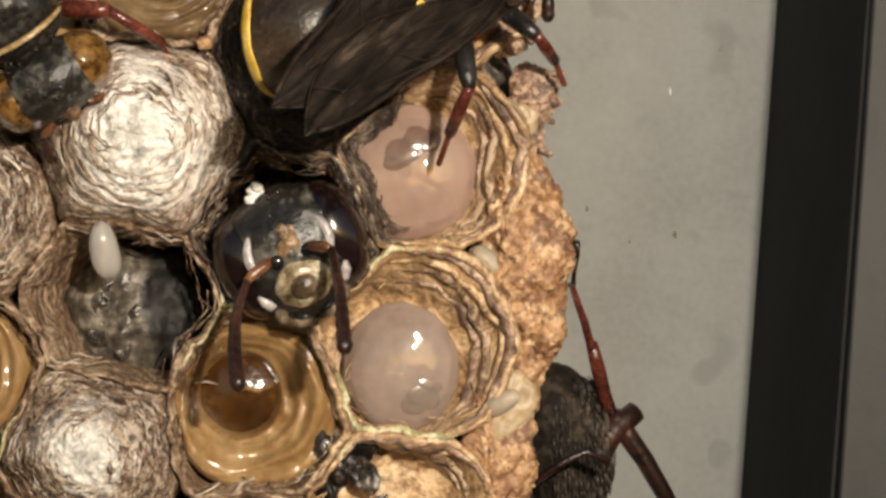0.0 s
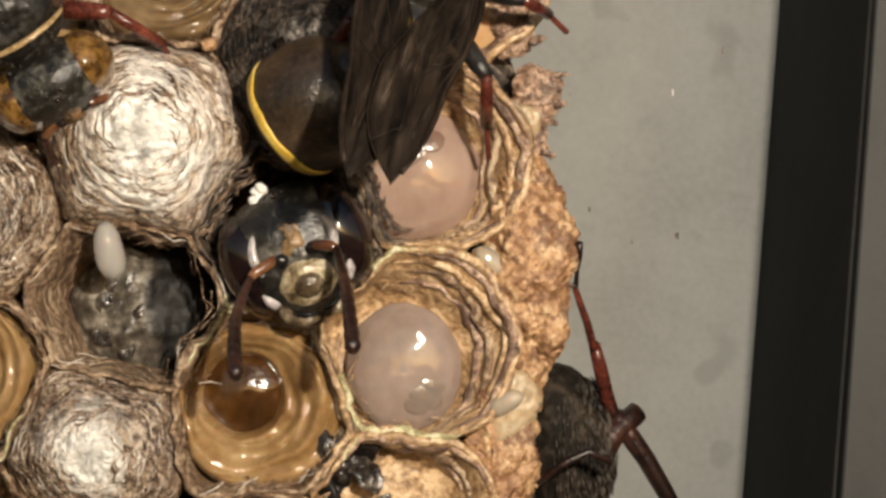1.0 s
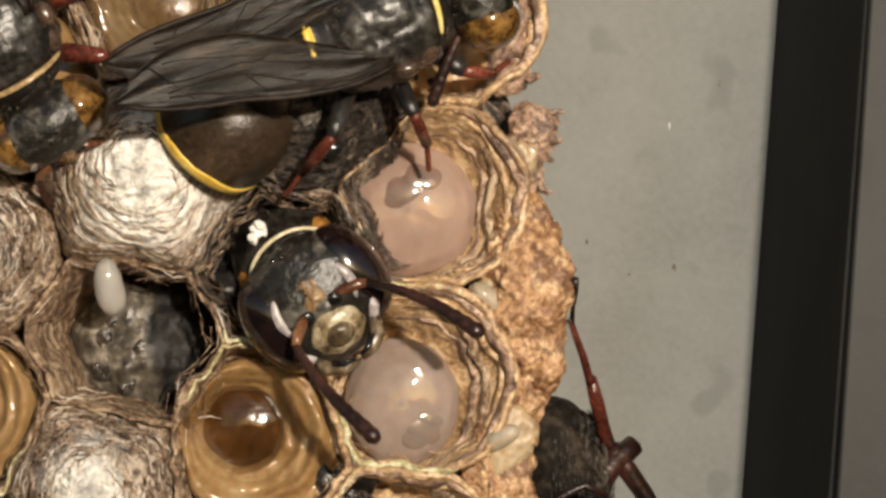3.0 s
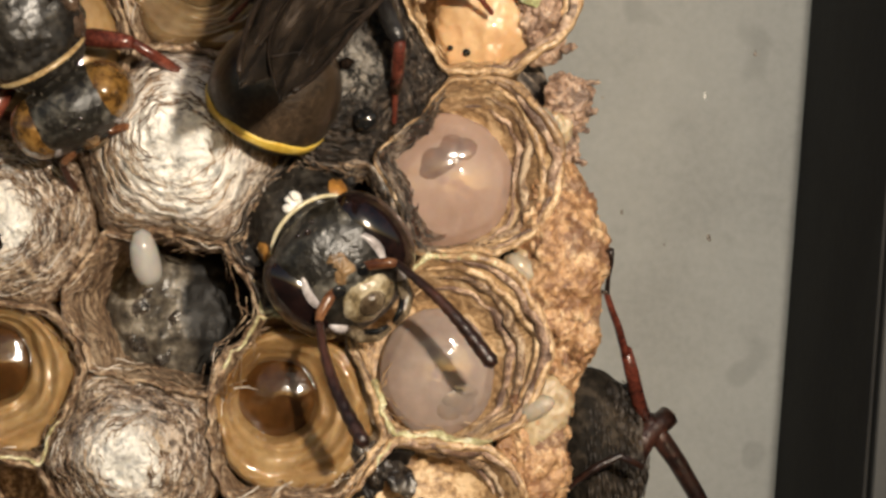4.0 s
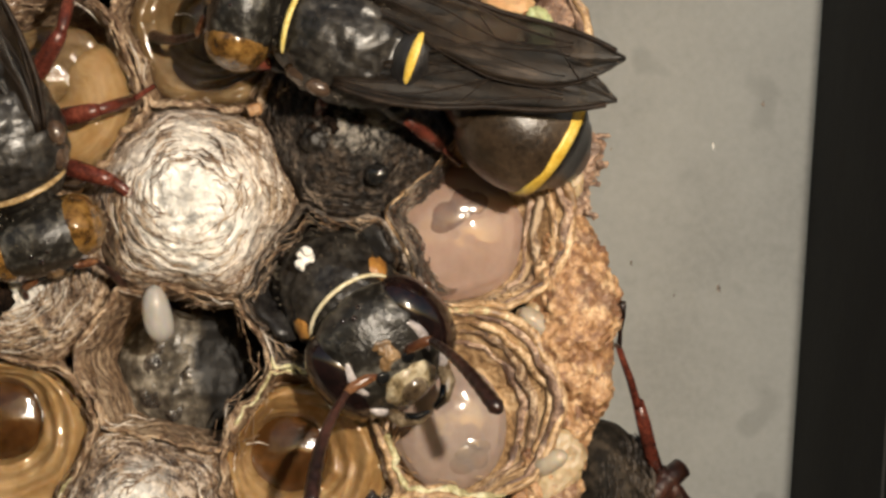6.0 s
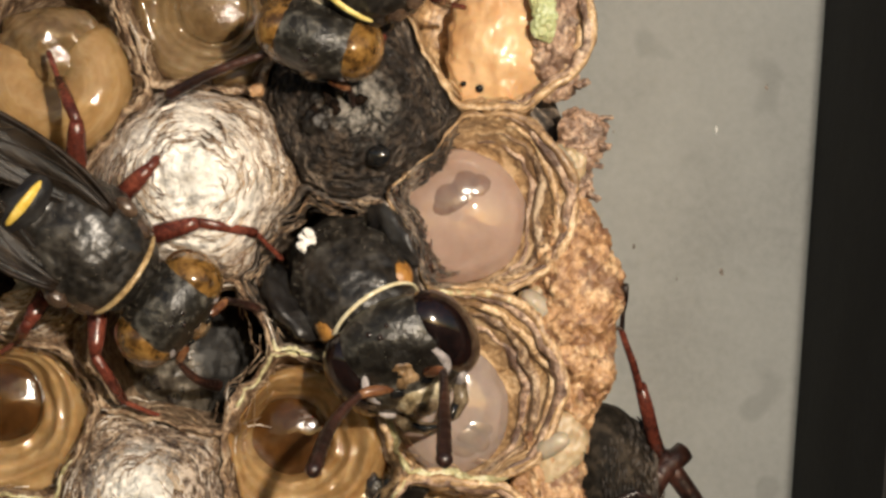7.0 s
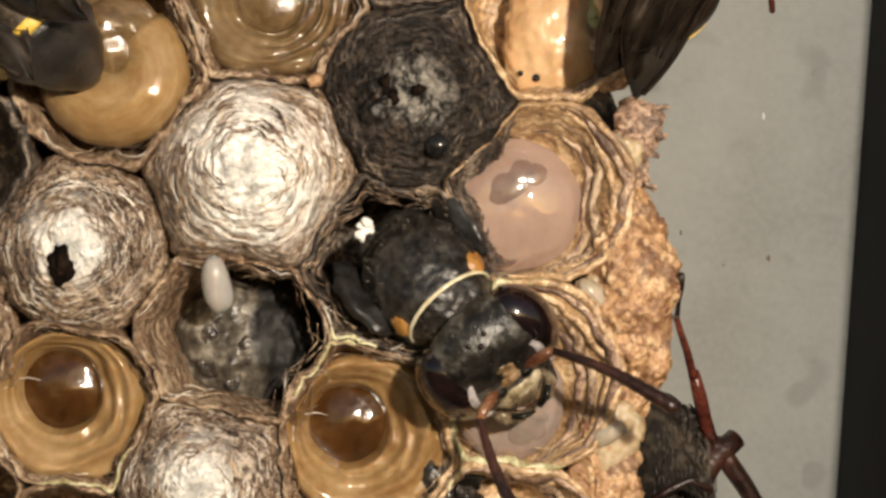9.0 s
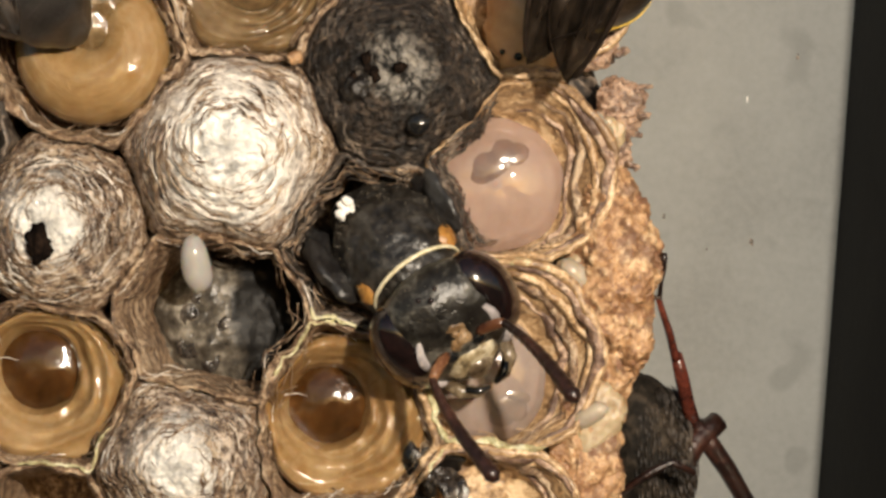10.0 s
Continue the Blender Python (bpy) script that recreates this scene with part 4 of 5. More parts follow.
def wing(side, parent, spread, lift):
    """A narrow folded wing with its veins: root at the shoulder, tip behind."""
    g, n = Geo(), 26
    root = Vector((0.3, side * 1.28, 1.5))
    turn = pose(0, 0, 0, 0, lift, 180 - side * spread).to_3x3()
    lead, trail = [], []
    for i in range(n + 1):
        s = i / n
        width = 2.6 * (math.sin(math.pi * min(1, s * 0.93 + 0.05)) ** 0.55) * (0.55 + 0.45 * s) * (1 if s < 0.74 else math.sqrt(max(0.04, 1 - ((s - 0.74) / 0.262) ** 2)))
        inner = 0.45 + 0.30 * min(1, max(0, (s - 0.15) / 0.4))
        lead.append((8.8 * s, (1 - inner) * width * -side))
        trail.append((8.8 * s, -inner * width * -side))
    top = []
    for (x, ya), (_, yb) in zip(lead, trail):
        row, under = [], []
        for j in range(9):
            y = ya + (yb - ya) * j / 8
            z = 0.08 * math.sin(x * 0.9 + j * 0.5) + 0.05 * math.cos(j * 1.7)
            row.append(root + turn @ Vector((x, y, z)))
            under.append(root + turn @ Vector((x, y, z - 0.03)))
        top.append(row + under[::-1])
    g.grid(top)
    ob = local("wing", g, WING, parent, "smoky brown folded wing")
    for j, thick in ((0, 0.09), (1, 0.04), (2.6, 0.03), (4.2, 0.025), (6, 0.02), (8, 0.025)):
        pts = []
        for i in range(n + 1):
            (x, ya), (_, yb) = lead[i], trail[i]
            k = j if j in (0, 8) else j + 0.7 * math.sin(i * 0.35 + j)
            y = ya + (yb - ya) * min(8, max(0, k)) / 8
            z = 0.08 * math.sin(x * 0.9 + k * 0.5) + 0.05 * math.cos(k * 1.7) + 0.01
            pts.append(root + turn @ Vector((x, y, z)))
        local("vein", Geo().tube(pts[: n - (0 if j in (0, 8) else 4)], thick, 6), VEIN, ob)
    for i in (11, 18):
        (x, ya), (_, yb) = lead[i], trail[i]
        pts = [root + turn @ Vector((x + 0.25 * j, ya + (yb - ya) * j / 8, 0.08 * math.sin(x * 0.9 + j * 0.5) + 0.05 * math.cos(j * 1.7) + 0.01)) for j in range(1, 7)]
        local("vein", Geo().tube(pts, 0.022, 6), VEIN, ob)
    return ob


def antenna(side, parent, colour):
    """An antenna along its own +x: a short base joint, then the whip, thicker towards its tip."""
    base = Vector((1.08, side * 0.46, 0.08))
    g = Geo().tube([(0, 0, 0), (0.3, side * 0.22, 0.12), (0.62, side * 0.5, 0.2), (0.8, side * 0.62, 0.2)], [0.12, 0.16, 0.15, 0.11], 10)
    a = local("antenna", g, SCAPE, parent, "elbowed antenna with an orange-brown base")
    a.location = base * MM
    a.rotation_euler = Euler((0, radians(60), radians(25 * side)))
    g, n = Geo(), 11
    pts = [Vector((0.78 + 3.77 * i / n, side * (0.61 * (1 - i / n) ** 1.3 + 0.18 * math.sin(math.pi * i / n)), 0.2 * math.cos(1.57 * i / n) + 0.15 * math.sin(math.pi * i / n))) for i in range(n + 1)]
    fine = [pts[i].lerp(pts[i + 1], f) for i in range(n) for f in (0.04, 0.5, 0.96)]
    g.tube(fine, [(0.115 + 0.011 * (i // 3)) * (1.0 if i % 3 == 1 else 0.9) * (0.6 if i > 31 else 1) for i in range(len(fine))], 8)
    local("flagellum", g, colour, a, "dark brown whip")
    return a


def down(parent, semi, count, size, seed):
    """Short hairs on the upper side of a rounded part."""
    rng, g = random.Random(seed), Geo()
    for _ in range(count):
        d = Vector((rng.gauss(0, 1), rng.gauss(0, 1), abs(rng.gauss(0, 1)))).normalized()
        p = Vector((d.x * semi[0], d.y * semi[1], d.z * semi[2]))
        n = Vector((d.x / semi[0], d.y / semi[1], d.z / semi[2])).normalized()
        lean = Vector((-0.5 + rng.uniform(-0.3, 0.3), rng.uniform(-0.3, 0.3), 0))
        k = size * rng.uniform(0.6, 1.2)
        g.tube([p * 0.99, p + (n + lean * 0.4) * k * 0.5, p + (n + lean) * k], [0.010, 0.008, 0.003], 3)
    local("down", g, HAIR, parent, "short pale hairs")


def brow_skin(y, z):
    """How far the front of the head stands out at y, z: skull or eye, whichever is outermost."""
    skull = 1.22 * math.sqrt(max(0.02, 1 - (y / 2.06) ** 2 - (z / 1.84) ** 2))
    eye = 1.04 * math.sqrt(max(0.0, 1 - ((abs(y) - 1.2) / 0.90) ** 2 - ((z - 0.06) / 1.50) ** 2))
    return max(skull, eye)


BROW = mottled("brow", (0.05, 0.028, 0.014), (0.17, 0.10, 0.045), (0.30, 0.20, 0.11), 1500, 5000, 0.35, 0.06)


def head(parent, eye, face, big=1.0, ahead=3.5):
    g = Geo().ball((0, 0, 0), (1.22, 2.06, 1.84), None, 72, 48, 0.05, 1.7, 3)
    h = local("head", g, DUSTY_HEAD, parent, "dark downy head")
    down(h, (1.2, 2.03, 1.80), 110, 0.10, 32)
    h.location = Vector((ahead, 0, -0.1)) * MM
    h.scale = (big, big, big)
    for side in (1, -1):
        local("eye", Geo().ball((0.0, side * 1.2, 0.06), (1.04, 0.90, 1.50), None, 48, 36), eye, h, "large glossy compound eye")
        # the pale crescent along the eye's inner notch
        pts = []
        for i in range(11):
            z = 0.95 - 1.35 * i / 10
            y = side * (0.80 + 0.30 * math.sin(math.pi * (i + 0.5) / 11))
            pts.append((brow_skin(y, z) - 0.115, y, z))
        local("eye_margin", Geo().tube(pts, [0.06 + 0.135 * math.sin(math.pi * (i + 0.5) / 11) for i in range(11)], 8), WHITISH, h, "pale crescent margin of the eye")
        # a pale bar on the cheek, under the eye
        pts = [(brow_skin(side * y, z) - 0.04, side * y, z) for y, z in ((1.25, -0.62), (1.16, -0.84), (1.02, -1.04), (0.88, -1.20))]
        local("cheek", Geo().tube(pts, [0.06, 0.17, 0.17, 0.06], 8), WHITISH, h, "glossy whitish cheek")
        local("socket", Geo().ball((brow_skin(0.42, 0.05) + 0.02, side * 0.44, 0.05), (0.10, 0.20, 0.20), None, 20, 12), BEAD, h)
        g = Geo().tube([(0.70, side * 0.98, -1.15), (1.06, side * 0.80, -1.46), (1.24, side * 0.44, -1.66), (1.30, side * 0.06, -1.72)], [0.18, 0.21, 0.17, 0.06], 12)
        local("jaw", g, FACE_SPOT, h, "glossy brown jaw")
        g = Geo().tube([(1.20, side * 0.66, -1.36), (1.38, side * 0.40, -1.50), (1.44, side * 0.08, -1.56)], [0.09, 0.10, 0.05], 8)
        local("jaw_edge", g, BEAD, h, "black edge of the jaw")
    g = Geo().ball((0.98, 0, -0.74), (0.36, 0.80, 0.68), pose(0, 0, 0, 0, 20, 0), 40, 28, 0.06, 2.5)
    local("face_shield", g, face, h, "cream face shield")
    local("face_spot", Geo().ball((1.26, 0, -0.80), (0.26, 0.40, 0.36), pose(0, 0, 0, 0, 20, 0), 32, 24, 0.02, 3), FACE_SPOT, h, "glossy brown knob on the face")
    local("brow", Geo().ball((1.07, 0, 0.46), (0.14, 0.36, 0.46), None, 28, 20, 0.20, 2.6), BROW, h, "orange-tan patch between the antennae")
    for i in range(3):
        local("ocellus", Geo().ball((0.35 if i else 0.60, (i * 2 - 3) * 0.26 if i else 0, 1.68), (0.09, 0.09, 0.09), None, 12, 8), EYE_DARK, h)
    g = Geo().tube([(-2.2, 0, 0), (-1.8, 0, 0), (-1.5, 0, 0), (-1.2, 0, 0), (-0.6, 0, 0)], [1.0, 0.85, 0.95, 0.8, 0.9], 20)
    local("neck", g, FACE, h, "pale folded neck")
    return h


def wasp(label, eye, collar, face, spread=0.0, young=False, thigh=CHITIN, big=1.0, tuck=1.0):
    """One wasp: thorax, head, gaster, wings and legs."""
    w = thing("wasp", label, "wasp", (0, 0, 0), "wasps on the nest")
    g = Geo().ball((0, 0, 0), (2.65, 2.02, 1.95), None, 96, 80, 0.12, 1.5, 2)
    for i, (x, y, z) in enumerate(g.v):
        seam = math.exp(-((abs(y) - 0.75 + 0.12 * x) / 0.07) ** 2) * (1 if -1.2 < x < 1.4 else 0) + 1.3 * math.exp(-((x + 1.35) / 0.09) ** 2) + 0.6 * math.exp(-(y / 0.05) ** 2) * (1 if x > -0.2 else 0)
        k = 1 - 0.045 * seam * (1 if z > 0 else 0)
        g.v[i] = (x, y * k, z * k)
    t = local("thorax", g, CHITIN_DUSTY, w, "dark downy thorax")
    down(t, (2.65, 2.02, 1.95), 130, 0.13, 31)
    g = Geo().ball((-2.0, 0, 0.60), (0.85, 1.45, 1.38), None, 28, 18) if not young else Geo().ball((-2.0, 0, 0.1), (0.95, 1.5, 1.3), None, 40, 30, 0.16, 1.6, 4)
    local("scutellum", g, CHITIN_DUSTY if young else CHITIN, w)
    if not young:
        g = Geo()
        band(g, -2.0, 1.5, 1.96, 1.9, 0.11, -34, 34)
        local("yellow_band", g, YELLOW, w, "bright yellow band across the back")
    g = Geo()
    span = 115 if young else (44 if collar is PALE_YELLOW else 70)
    band(g, 2.05, 1.62, 1.50, 1.3, 0.075 if young else 0.085, -span, span, 0, -0.5)
    local("collar", g, collar, w, "pale collar behind the head")
    for side in (1, -1):
        if young:
            local("wing_pad", Geo().ball((-1.0, side * 1.95, 0.35), (1.9, 0.42, 1.1), pose(0, 0, 0, -25 * side, 0, 6 * side), 36, 24, 0.20, 1.9, side), CHITIN, w, "crumpled glossy dark wing")
        local("shoulder", Geo().ball((1.25, side * 1.55, 0.62), (0.50, 0.21, 0.43), pose(0, 0, 0, 30 * side, 0, -20 * side), 24, 16, 0.08, 2.5), ORANGE if young else CHITIN_BROWN, w, "orange shoulder patch" if young else "")
        if young:
            continue
        local("wing_base", Geo().ball((0.5, side * 1.78, 1.05), (0.42, 0.28, 0.3), None, 16, 10), CHITIN_BROWN, w)
    h = head(w, eye, face, big, 4.0 if young else 3.5)
    ants = [antenna(side, h, LEG_DARK) for side in (1, -1)]
    gas, blades = None, []
    if not young:
        gas = local("gaster", Geo().tube([(0.2, 0, 0), (-0.5, 0, 0.02), (-1.1, 0, 0.1), (-1.7, 0, 0.15)], [0.28, 0.42, 0.95, 1.25], 24), GASTER, w, "glossy dark brown gaster")
        gas.matrix_basis = pose(-2.7 * MM, 0, -0.1 * MM)
        g = Geo()
        rings = []
        for x, r in ((-1.35, 0.4), (-1.5, 1.1), (-1.8, 1.5), (-2.2, 1.82), (-2.7, 2.04), (-3.2, 2.14), (-3.7, 2.16), (-4.15, 2.10), (-4.5, 2.02), (-4.62, 1.96), (-4.64, 1.6)):
            rings.append([Vector((x, math.cos(a) * r, math.sin(a) * r * 0.96)) for a in (math.tau * k / 44 for k in range(44))])
        local("broad_segment", g.grid(rings), GASTER, gas, "broad glossy brown segment")
        g = Geo()
        rings = []
        for x, r in ((-4.27, 2.04), (-4.29, 2.105), (-4.40, 2.085), (-4.54, 2.04), (-4.66, 1.98), (-4.67, 1.7)):
            rings.append([Vector((x + (0.09 * noise.noise(Vector((math.cos(a) * 3, math.sin(a) * 3, 1))) + 0.06 * noise.noise(Vector((math.cos(a) * 9, math.sin(a) * 9, 4))) if x > -4.45 else 0), math.cos(a) * r, math.sin(a) * r * 0.96)) for a in (math.tau * k / 60 for k in range(60))])
        g.grid(rings)
        local("yellow_hoop", g, YELLOW, gas, "bright yellow hoop round the gaster")
        g, rings = Geo(), []
        for x, r in ((-4.5, 1.75), (-5.1, 1.72), (-5.6, 1.5), (-5.62, 1.42), (-6.2, 1.25), (-6.6, 1.0), (-6.62, 0.92), (-7.1, 0.6), (-7.4, 0.15)):
            rings.append([Vector((-4.5 + (x + 4.5) * 0.72, math.cos(a) * r, math.sin(a) * r - 0.62 * (-4.5 - x))) for a in (math.tau * k / 36 for k in range(36))])
        local("tail", g.grid(rings), CHITIN, gas, "tapering black tail segments")
    if not young:
        blades = [wing(1, w, spread, -3), wing(-1, w, spread + 2, -5)]
    for side in (1, -1):
        s = side
        k = tuck if side > 0 else 1.0
        if young:
            leg(((1.3, s * 1.0, -1.3), (2.3, s * 1.9, -1.3), (2.9, s * 2.0, -1.0), (3.3, s * 1.7, -1.1)), 0.34, CHITIN_BROWN, CHITIN_BROWN, w)
            continue
        if thigh is RED:
            leg(((1.4, s * 1.0, -1.3), (2.6, s * 2.7, -0.6), (4.3, s * 3.5, -1.8), (5.6, s * 3.3, -2.7)), 0.33, thigh, RED, w)
        else:
            leg(((1.4, s * 1.0, -1.3), (2.3, s * 2.3 * k, -0.9), (3.2, s * 2.6 * k, -2.1), (3.9, s * 2.3 * k, -2.8)), 0.38, thigh, RED, w)
        if not young:
            leg(((0.1, s * 1.3, -1.4), (0.3, s * 3.1 * k, -0.4), (0.4, s * 4.0 * k, -2.1), (0.2, s * 4.8 * k, -2.9)), 0.34, thigh, RED, w)
            leg(((-1.2, s * 1.2, -1.3), (-2.4, s * 2.9 * k, -0.2), (-3.7, s * 3.5 * k, -2.0), (-4.6, s * 4.0 * k, -2.9)), 0.36, thigh, RED, w)
    return w, h, ants, gas, blades


def stand(x, y, z, heading, pitch=0, roll=0):
    """A wasp's pose: its back towards the viewer, its head to heading (degrees from right, upwards), nose out by pitch."""
    return pose(x * MM, y * MM, z * MM, 90, 0, 0) @ pose(0, 0, 0, 0, 0, heading) @ pose(0, 0, 0, 0, -pitch, 0) @ pose(0, 0, 0, roll, 0, 0)


busy, busy_head, busy_ants, busy_gaster, busy_wings = wasp("large dark wasp with yellow bands tending the comb", EYE_AMBER, PALE_YELLOW, CREAM, -5.0, tuck=0.6)
walker, walker_head, walker_ants, walker_gaster, walker_wings = wasp("dark wasp with amber eyes walking over the caps", EYE_AMBER, TAN, ORANGE, -1.0, thigh=RED)
hatching, hatching_head, hatching_ants, hatching_gaster, hatching_wings = wasp("young dark wasp climbing out of its cell", EYE_DARK, CREAM, FACE, young=True, big=1.21)

# a wasp clinging to the back of the comb; its hind part and legs show past the edge
hidden = thing("wasp", "dark wasp clinging to the back of the comb", "wasp", plan(1175, 830, 6), "wasps on the nest")
HID = plan(1175, 830, 6)
g = Geo().ball(HID, (1.7, 1.7, 2.9), pose(0, 0, 0, 0, -12, 0), 40, 28, 0.05, 1.5, 3)
ob = g.make("gaster", HAIRY, hidden, "dark downy gaster", True, HID)
ob.location = (0, 0, 0)
g = Geo()
rng = random.Random(5)
for i in range(520):
    a, b = rng.uniform(-1.9, 1.2), rng.uniform(-0.9, 1.0)
    q = Vector((math.cos(a) * 1.7 * math.cos(b), -abs(math.sin(a)) * 1.7 * math.cos(b), 2.9 * math.sin(b)))
    d = Vector((q.x, q.y * 2, q.z * 0.3)).normalized()
    g.tube([HID + q * 0.97, HID + q + d * 0.1 + Vector((0.05, 0, -0.25)), HID + q + d * 0.14 + Vector((0.05, 0, -0.55))], [0.035, 0.03, 0.012], 4)
ob = g.make("hairs", HAIR_DARK, hidden, "short brown hairs", True, HID)
ob.location = (0, 0, 0)


def hidden_leg(points, radii, material):
    pts = [plan(*p) for p in points]
    ob = Geo().tube(pts, radii, 10).make("leg", material, hidden, "red-brown jointed leg", True, HID)
    ob.location = (0, 0, 0)


hidden_leg(((1196, 560, 1.6), (1205, 590, 2.4), (1216, 622, 3.2), (1224, 655, 3.9), (1230, 668, 4.0)), [0.10, 0.12, 0.14, 0.15, 0.19], RED)
hidden_leg(((1228, 660, 4), (1238, 700, 4.4), (1248, 745, 5.0), (1258, 780, 5.6)), [0.21, 0.26, 0.26, 0.28], RED)
hidden_leg(((1303, 776, 6), (1285, 792, 5.8), (1262, 812, 5.6), (1235, 850, 5.4), (1205, 905, 5.2)), [0.40, 0.42, 0.46, 0.56, 0.6], LEG_DARK)
hidden_leg(((1262, 780, 5.6), (1290, 820, 5.8), (1318, 860, 6.0), (1350, 915, 6.2), (1370, 950, 6.4)), [0.3, 0.36, 0.34, 0.32, 0.28], LEG_DARK)
hidden_leg(((1206, 486, 0.5), (1207, 508, 0.8), (1201, 535, 1.2), (1198, 562, 1.6)), [0.12, 0.08, 0.07, 0.10], LEG_DARK)
hidden_leg(((1130, 905, 2.4), (1180, 870, 2.2), (1220, 850, 2.2), (1260, 870, 2.4)), [0.12, 0.14, 0.14, 0.12], LEG_DARK)


# ---- what moves ----
BUSY = [
    (0, 4.12, -3.3, 7.69, 42, 0, 0),
    (0.5, 3.27, -3.3, 7.85, 66, 0, 0),
    (1, 2.93, -3.3, 7.65, 68, 0, 0),
    (1.5, 1.09, -3.3, 7.85, 50, 0, 0),
    (2, 0.68, -3.3, 6.99, 24, 0, 0),
    (2.2, 0.56, -3.3, 7.02, 22, 0, 0),
    (3.3, 1.35, -3.3, 7.34, 20, 0, 0),
    (3.5, 0.48, -3.3, 8.35, 38, 0, 0),
    (3.7, -0.3, -3.3, 9.75, 50, 0, 0),
    (4, -0.22, -3.3, 9.3, 58, 0, 0),
    (4.5, 0.18, -3.3, 10.33, 72, 0, 0),
    (5, 0.19, -3.3, 8.42, 82, 0, 0),
    (5.5, 0.48, -3.3, 6.58, 114, 0, 0),
    (5.7, -0.38, -3.3, 7.28, 137, 0, 0),
    (6.3, -0.98, -3, 7.62, 178, 0, 0),
    (6.8, -0.32, -3.73, 9.39, 212, -12, 0),
    (7, 0.1, -3.73, 9.7, 232, -12, 0),
    (7.2, 4.09, -3.73, 8.83, 248, -12, 0),
    (7.5, 5.7, -3.73, 7.94, 238, -12, 0),
    (8, 5.66, -3.73, 7.87, 238, -12, 0),
    (8.5, 6.36, -3.56, 6.91, 240, -16, 0),
    (8.65, 7.0, -3.2, 7.4, 272, -24, 0),
    (8.8, 5.6, -4.2, 9.2, 315, -4, 0),
    (9, 8.36, -6.20, 12.25, 425, 22, 0),
    (9.5, 6.67, -6.20, 12.14, 435, 22, 0),
    (10, 6.29, -6.20, 12.18, 435, 22, 0),
]
BUSY_GASTER = [
    (0, -28, -40),
    (0.5, -28, -40),
    (1, -28, -37),
    (1.5, -28, 8),
    (2, -28, 12),
    (2.2, -28, 14),
    (3.3, -28, 24),
    (3.5, -28, 22),
    (4, -28, 4),
    (4.5, -28, -18),
    (5, -28, -36),
    (5.5, -30, -32),
    (5.7, -28, -28),
    (6.3, -5, 0),
    (6.8, -5, 0),
    (7, -5, 0),
    (7.2, -5, 0),
    (7.5, -5, 0),
    (8, -5, 0),
    (8.5, -5, 0),
    (8.8, -5, 0),
    (9, -46, 4),
    (9.5, -46, 4),
    (10, -46, 4),
]
BUSY_WINGS = [
    (0, 24, 2),
    (0.5, 24, 6),
    (1, 28, 6),
    (1.5, 18, 2),
    (2, 10, -6),
    (2.2, 10, -6),
    (3.3, 10, -4),
    (3.5, 16, 2),
    (3.7, 34, 4),
    (4, 36, 6),
    (4.5, 39, 6),
    (5, 34, 6),
    (5.5, 6, 8),
    (5.7, 4, 16),
    (6.3, 0, 0),
    (6.8, 0, 0),
    (7, 0, 0),
    (7.2, 0, 0),
    (7.5, 0, 0),
    (8, 0, 0),
    (8.5, 0, 0),
    (8.8, 0, 0),
    (9, -16, 2),
    (9.5, -16, -4),
    (10, -16, -4),
]
BUSY_WHIP = [(0, 12, -145), (5.7, 12, -145), (6.8, 5, -60), (10, 5, -60)]
BUSY_HEAD = [(0, 0), (5.7, 0), (6.8, 18), (7.2, 22), (8.5, 22), (10, 14)]
WALKER = [
    (0, -10.68, -3.09, 7.07, -58, -8, 0),
    (0.5, -10.70, -3.09, 7.09, -58, -8, 0),
    (1, -10.79, -3.09, 7.06, -58, -8, 0),
    (1.5, -10.72, -3.09, 7.10, -58, -8, 0),
    (2, -10.67, -3.09, 7.10, -59, -8, 0),
    (2.2, -10.85, -3.09, 7.04, -59, -8, 0),
    (3.3, -10.86, -3.09, 7.00, -60, -8, 0),
    (3.5, -11.20, -3.09, 6.84, -60, -8, 0),
    (4, -11.21, -3.09, 6.56, -60, -8, 0),
    (4.5, -10.96, -3.09, 6.45, -60, -8, 0),
    (5, -11.50, -3.09, 5.60, -68, -8, 0),
    (5.5, -11.91, -3.09, 4.74, -70, -8, 0),
    (5.7, -12.03, -3.09, 4.62, -70, -8, 0),
    (6.8, -11.49, -3.09, 3.49, -68, -8, 0),
    (7, -9.55, -3.09, 0.6, -38, -8, 0),
    (7.2, -8.47, -3.49, 2.59, -31, -8, 0),
    (7.5, -10.04, -3.49, 5.36, -38, -8, 0),
    (7.7, -10.44, -3.49, 7.31, -24, -8, 0),
    (8, -14.95, -3.31, 8.31, 25, -5, 0),
    (8.5, -16.12, -3.00, 10.40, 100, 0, 0),
    (9, -17.87, -3.00, 11.98, 135, 0, 0),
    (9.5, -17.52, -3.00, 12.49, 135, 0, 0),
    (10, -17.37, -3.00, 12.79, 133, 0, 0),
]
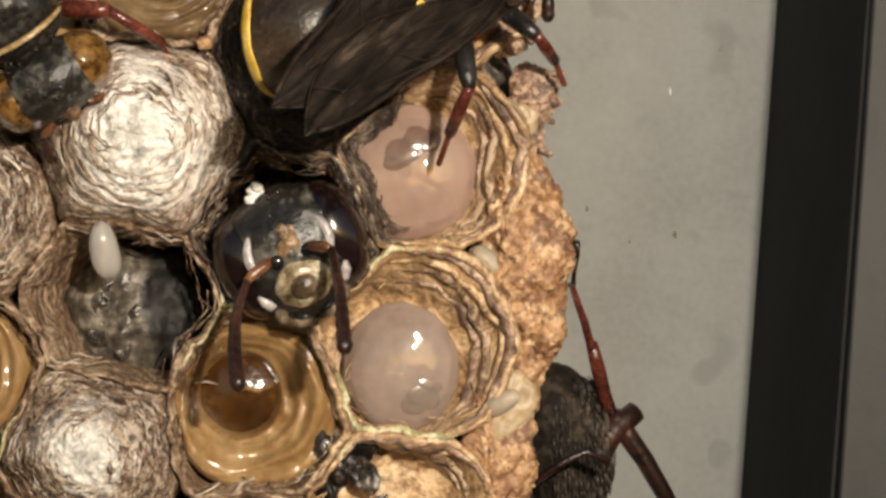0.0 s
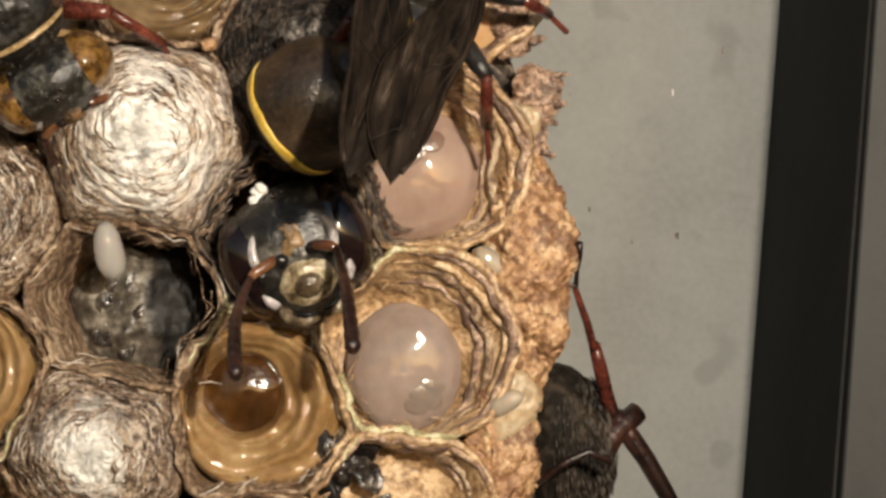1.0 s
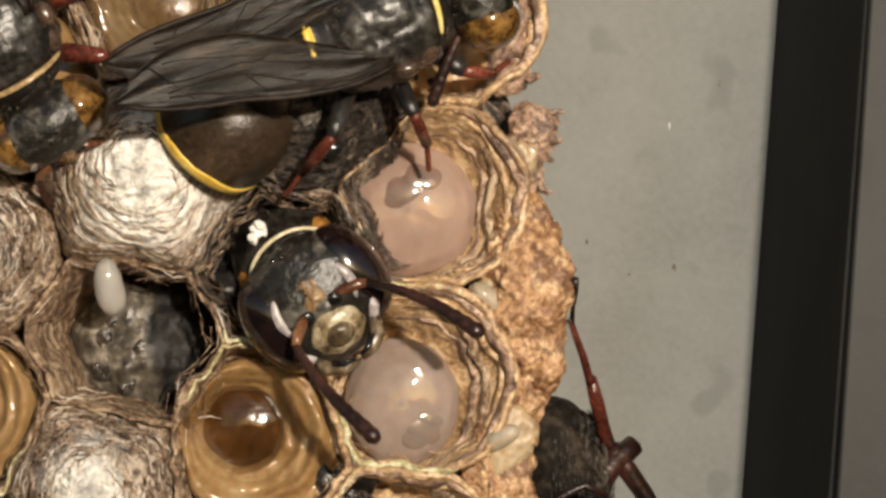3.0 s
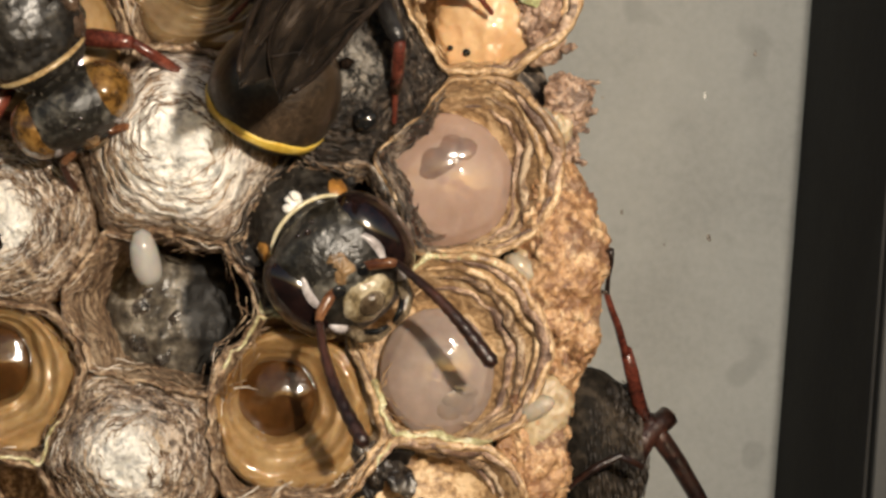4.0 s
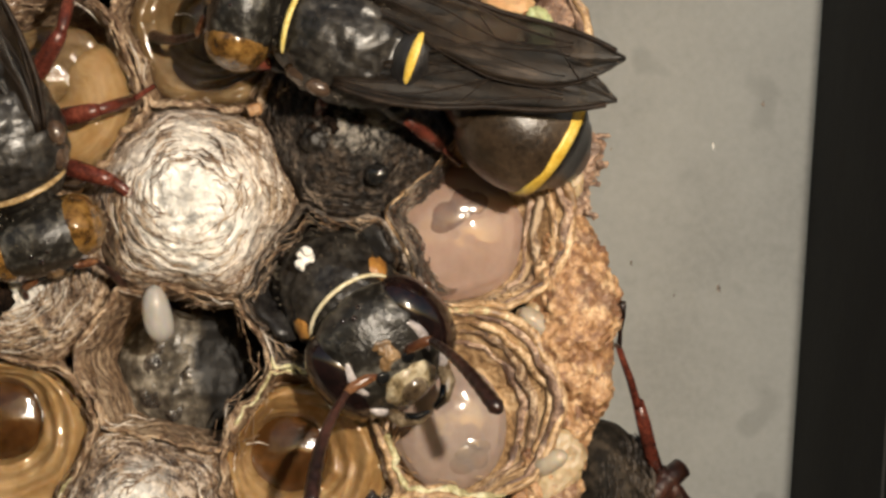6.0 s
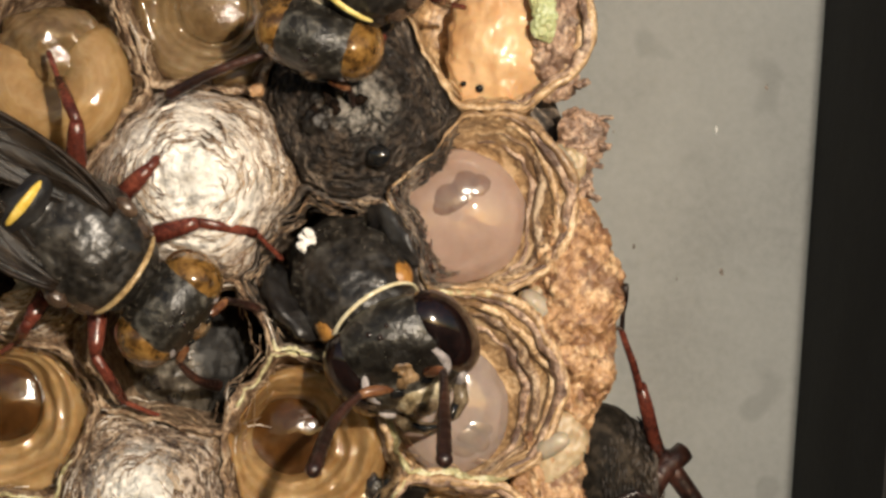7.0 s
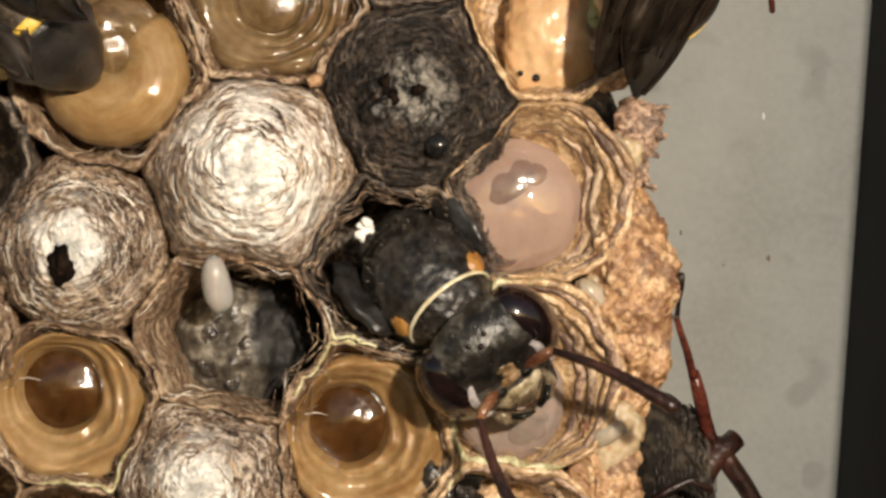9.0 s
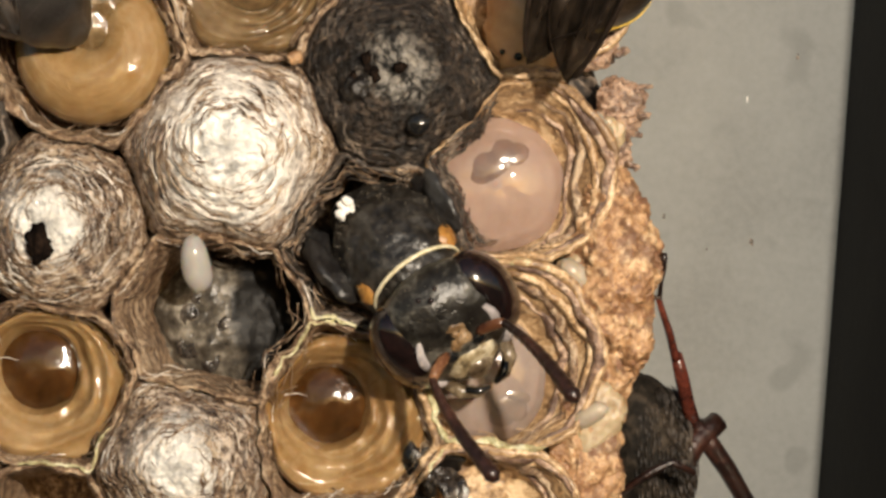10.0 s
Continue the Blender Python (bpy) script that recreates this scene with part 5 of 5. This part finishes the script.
HATCHING = [
    (0, -1.55, 3.37, -0.79, -67, 84, 0),
    (0.5, -1.57, 3.37, -0.79, -67, 84, 0),
    (1, -1.53, 3.37, -0.73, -67, 84, 0),
    (1.5, -1.56, 3.37, -0.74, -67, 84, 0),
    (2, -1.63, 3.25, -0.70, -65, 82, 0),
    (2.2, -1.69, 3.13, -0.56, -62, 80, 0),
    (3.3, -1.78, 1.86, 0.0, -48, 62, 0),
    (3.5, -2.0, 1.55, 0.1, -46, 58, 0),
    (4, -2.45, 1.55, 0.2, -48, 58, 0),
    (4.5, -1.85, 1.51, 0.1, -48, 57, 0),
    (5, -1.8, 1.48, 0.3, -48, 56, 0),
    (5.5, -1.66, 1.31, -0.41, -52, 54, 0),
    (5.7, -1.71, 1.14, -0.33, -50, 52, 0),
    (6.8, -1.09, 0.66, -0.89, -52, 50, 0),
    (7, -0.97, 0.15, -0.98, -53, 44, 0),
    (7.5, -0.56, 0.25, -1.56, -52, 43, 0),
    (8, -0.85, 0.25, -1.28, -52, 43, 0),
    (8.5, -0.62, 0.38, -1.44, -50, 43, 0),
    (9, -0.52, 0.42, -1.08, -49, 43, 0),
    (9.5, -0.51, 0.38, -1.11, -49, 43, 0),
    (10, -0.85, 0.26, -0.81, -54, 45, 0),
]
HATCHING_HEAD = [
    (0, 3.6, -0.1, 2, 0),
    (0.5, 3.6, -0.1, 2, 0),
    (1, 3.6, -0.1, 2, 0),
    (1.5, 3.6, -0.1, 2, 0),
    (2, 3.6, -0.1, 2, 0),
    (2.2, 3.6, -0.3, 0, 0),
    (3.3, 3.4, -0.65, -6, 0),
    (3.5, 3.3, -0.7, -6, 0),
    (4, 3.3, -0.55, -6, 0),
    (4.5, 3.3, -0.7, -6, 0),
    (5, 3.3, -0.7, -6, 0),
    (5.5, 3.3, -0.6, -6, 0),
    (5.7, 3.3, -0.6, -6, 0),
    (6.8, 3.3, -0.5, -6, 0),
    (7, 3.2, -0.45, 0, -14),
    (7.5, 3.4, -0.45, 2, -14),
    (8, 3.4, -0.45, 3, -14),
    (8.5, 3.6, -0.5, 8, -4),
    (9, 3.65, -0.55, 12, 0),
    (9.5, 3.6, -0.55, 14, 0),
    (10, 3.3, -0.5, 2, 0),
]
HATCHING_WHIP_LEFT = [
    (0, 31.7, 0.2),
    (0.5, 33.2, 1.1),
    (1, 32.8, 1.4),
    (1.5, 40.2, 22.6),
    (2, 35.8, 30.3),
    (2.2, 29.7, 34),
    (3.3, 38, 43.2),
    (3.5, 40, 22.2),
    (4, 48.6, 17.8),
    (4.5, 22.1, 51.2),
    (5, 46.9, 21.1),
    (5.5, 26, 31.1),
    (5.7, -5.4, 12.8),
    (6.8, 44.5, 12.9),
    (7, -19.8, 3.3),
    (7.2, 24.8, 9.9),
    (7.5, 13.7, 43.7),
    (8, 39, 8.3),
    (8.5, -0.6, 26.6),
    (9, -1.5, 30.7),
    (9.5, 16.1, 8),
    (10, -10.1, 14),
]
HATCHING_WHIP_RIGHT = [
    (0, 30, -30.1),
    (0.5, 28.5, -28.9),
    (1, 25.5, -29.6),
    (1.5, 27.5, -30.5),
    (2, 27.4, -31.5),
    (2.2, 24.8, -23.5),
    (3.3, 42.4, -5.7),
    (3.5, 27.7, -29.4),
    (4, 32.3, -32.7),
    (4.5, 42.3, -4),
    (5, 33.7, -22.1),
    (5.5, 30, -33.2),
    (5.7, -7, -48.3),
    (6.8, 17.6, -45.9),
    (7, -31, -30.6),
    (7.2, 6.6, -50.3),
    (7.5, -8.7, -27.8),
    (8, -26.5, -10.1),
    (8.5, -18.6, -17.7),
    (9, -2.7, -24),
    (9.5, -29.5, -13),
    (10, -3.1, -10.5),
]


def motions():
    walk(busy, [(t, stand(*row)) for t, *row in BUSY])
    walk(busy_gaster, [(t, pose(-2.7 * MM, 0, -0.1 * MM, 0, curl, swing)) for t, curl, swing in BUSY_GASTER])
    for blade in busy_wings:
        walk(blade, [(t, pose(0, 0, 1.2 * MM, 0, lift, yaw) @ pose(0, 0, -1.2 * MM)) for t, lift, yaw in BUSY_WINGS])
    walk(busy_ants[1], [(t, pose(1.05 * MM, -0.42 * MM, 0.15 * MM, 0, dip, turn)) for t, dip, turn in BUSY_WHIP])
    walk(busy_head, [(t, pose(3.5 * MM, 0, -0.1 * MM, 0, 0, turn)) for t, turn in BUSY_HEAD])
    walk(walker, [(t, stand(*row)) for t, *row in WALKER])
    walk(hatching, [(t, stand(*row)) for t, *row in HATCHING])
    walk(hatching_head, [(t, pose(ahead * MM, 0, drop * MM, 0, nod, turn)) for t, ahead, drop, nod, turn in HATCHING_HEAD])
    for side, ant, rows in zip((1, -1), hatching_ants, (HATCHING_WHIP_LEFT, HATCHING_WHIP_RIGHT)):
        walk(ant, [(t, pose(1.05 * MM, side * 0.42 * MM, 0.15 * MM, 0, dip, turn)) for t, dip, turn in rows])


motions()
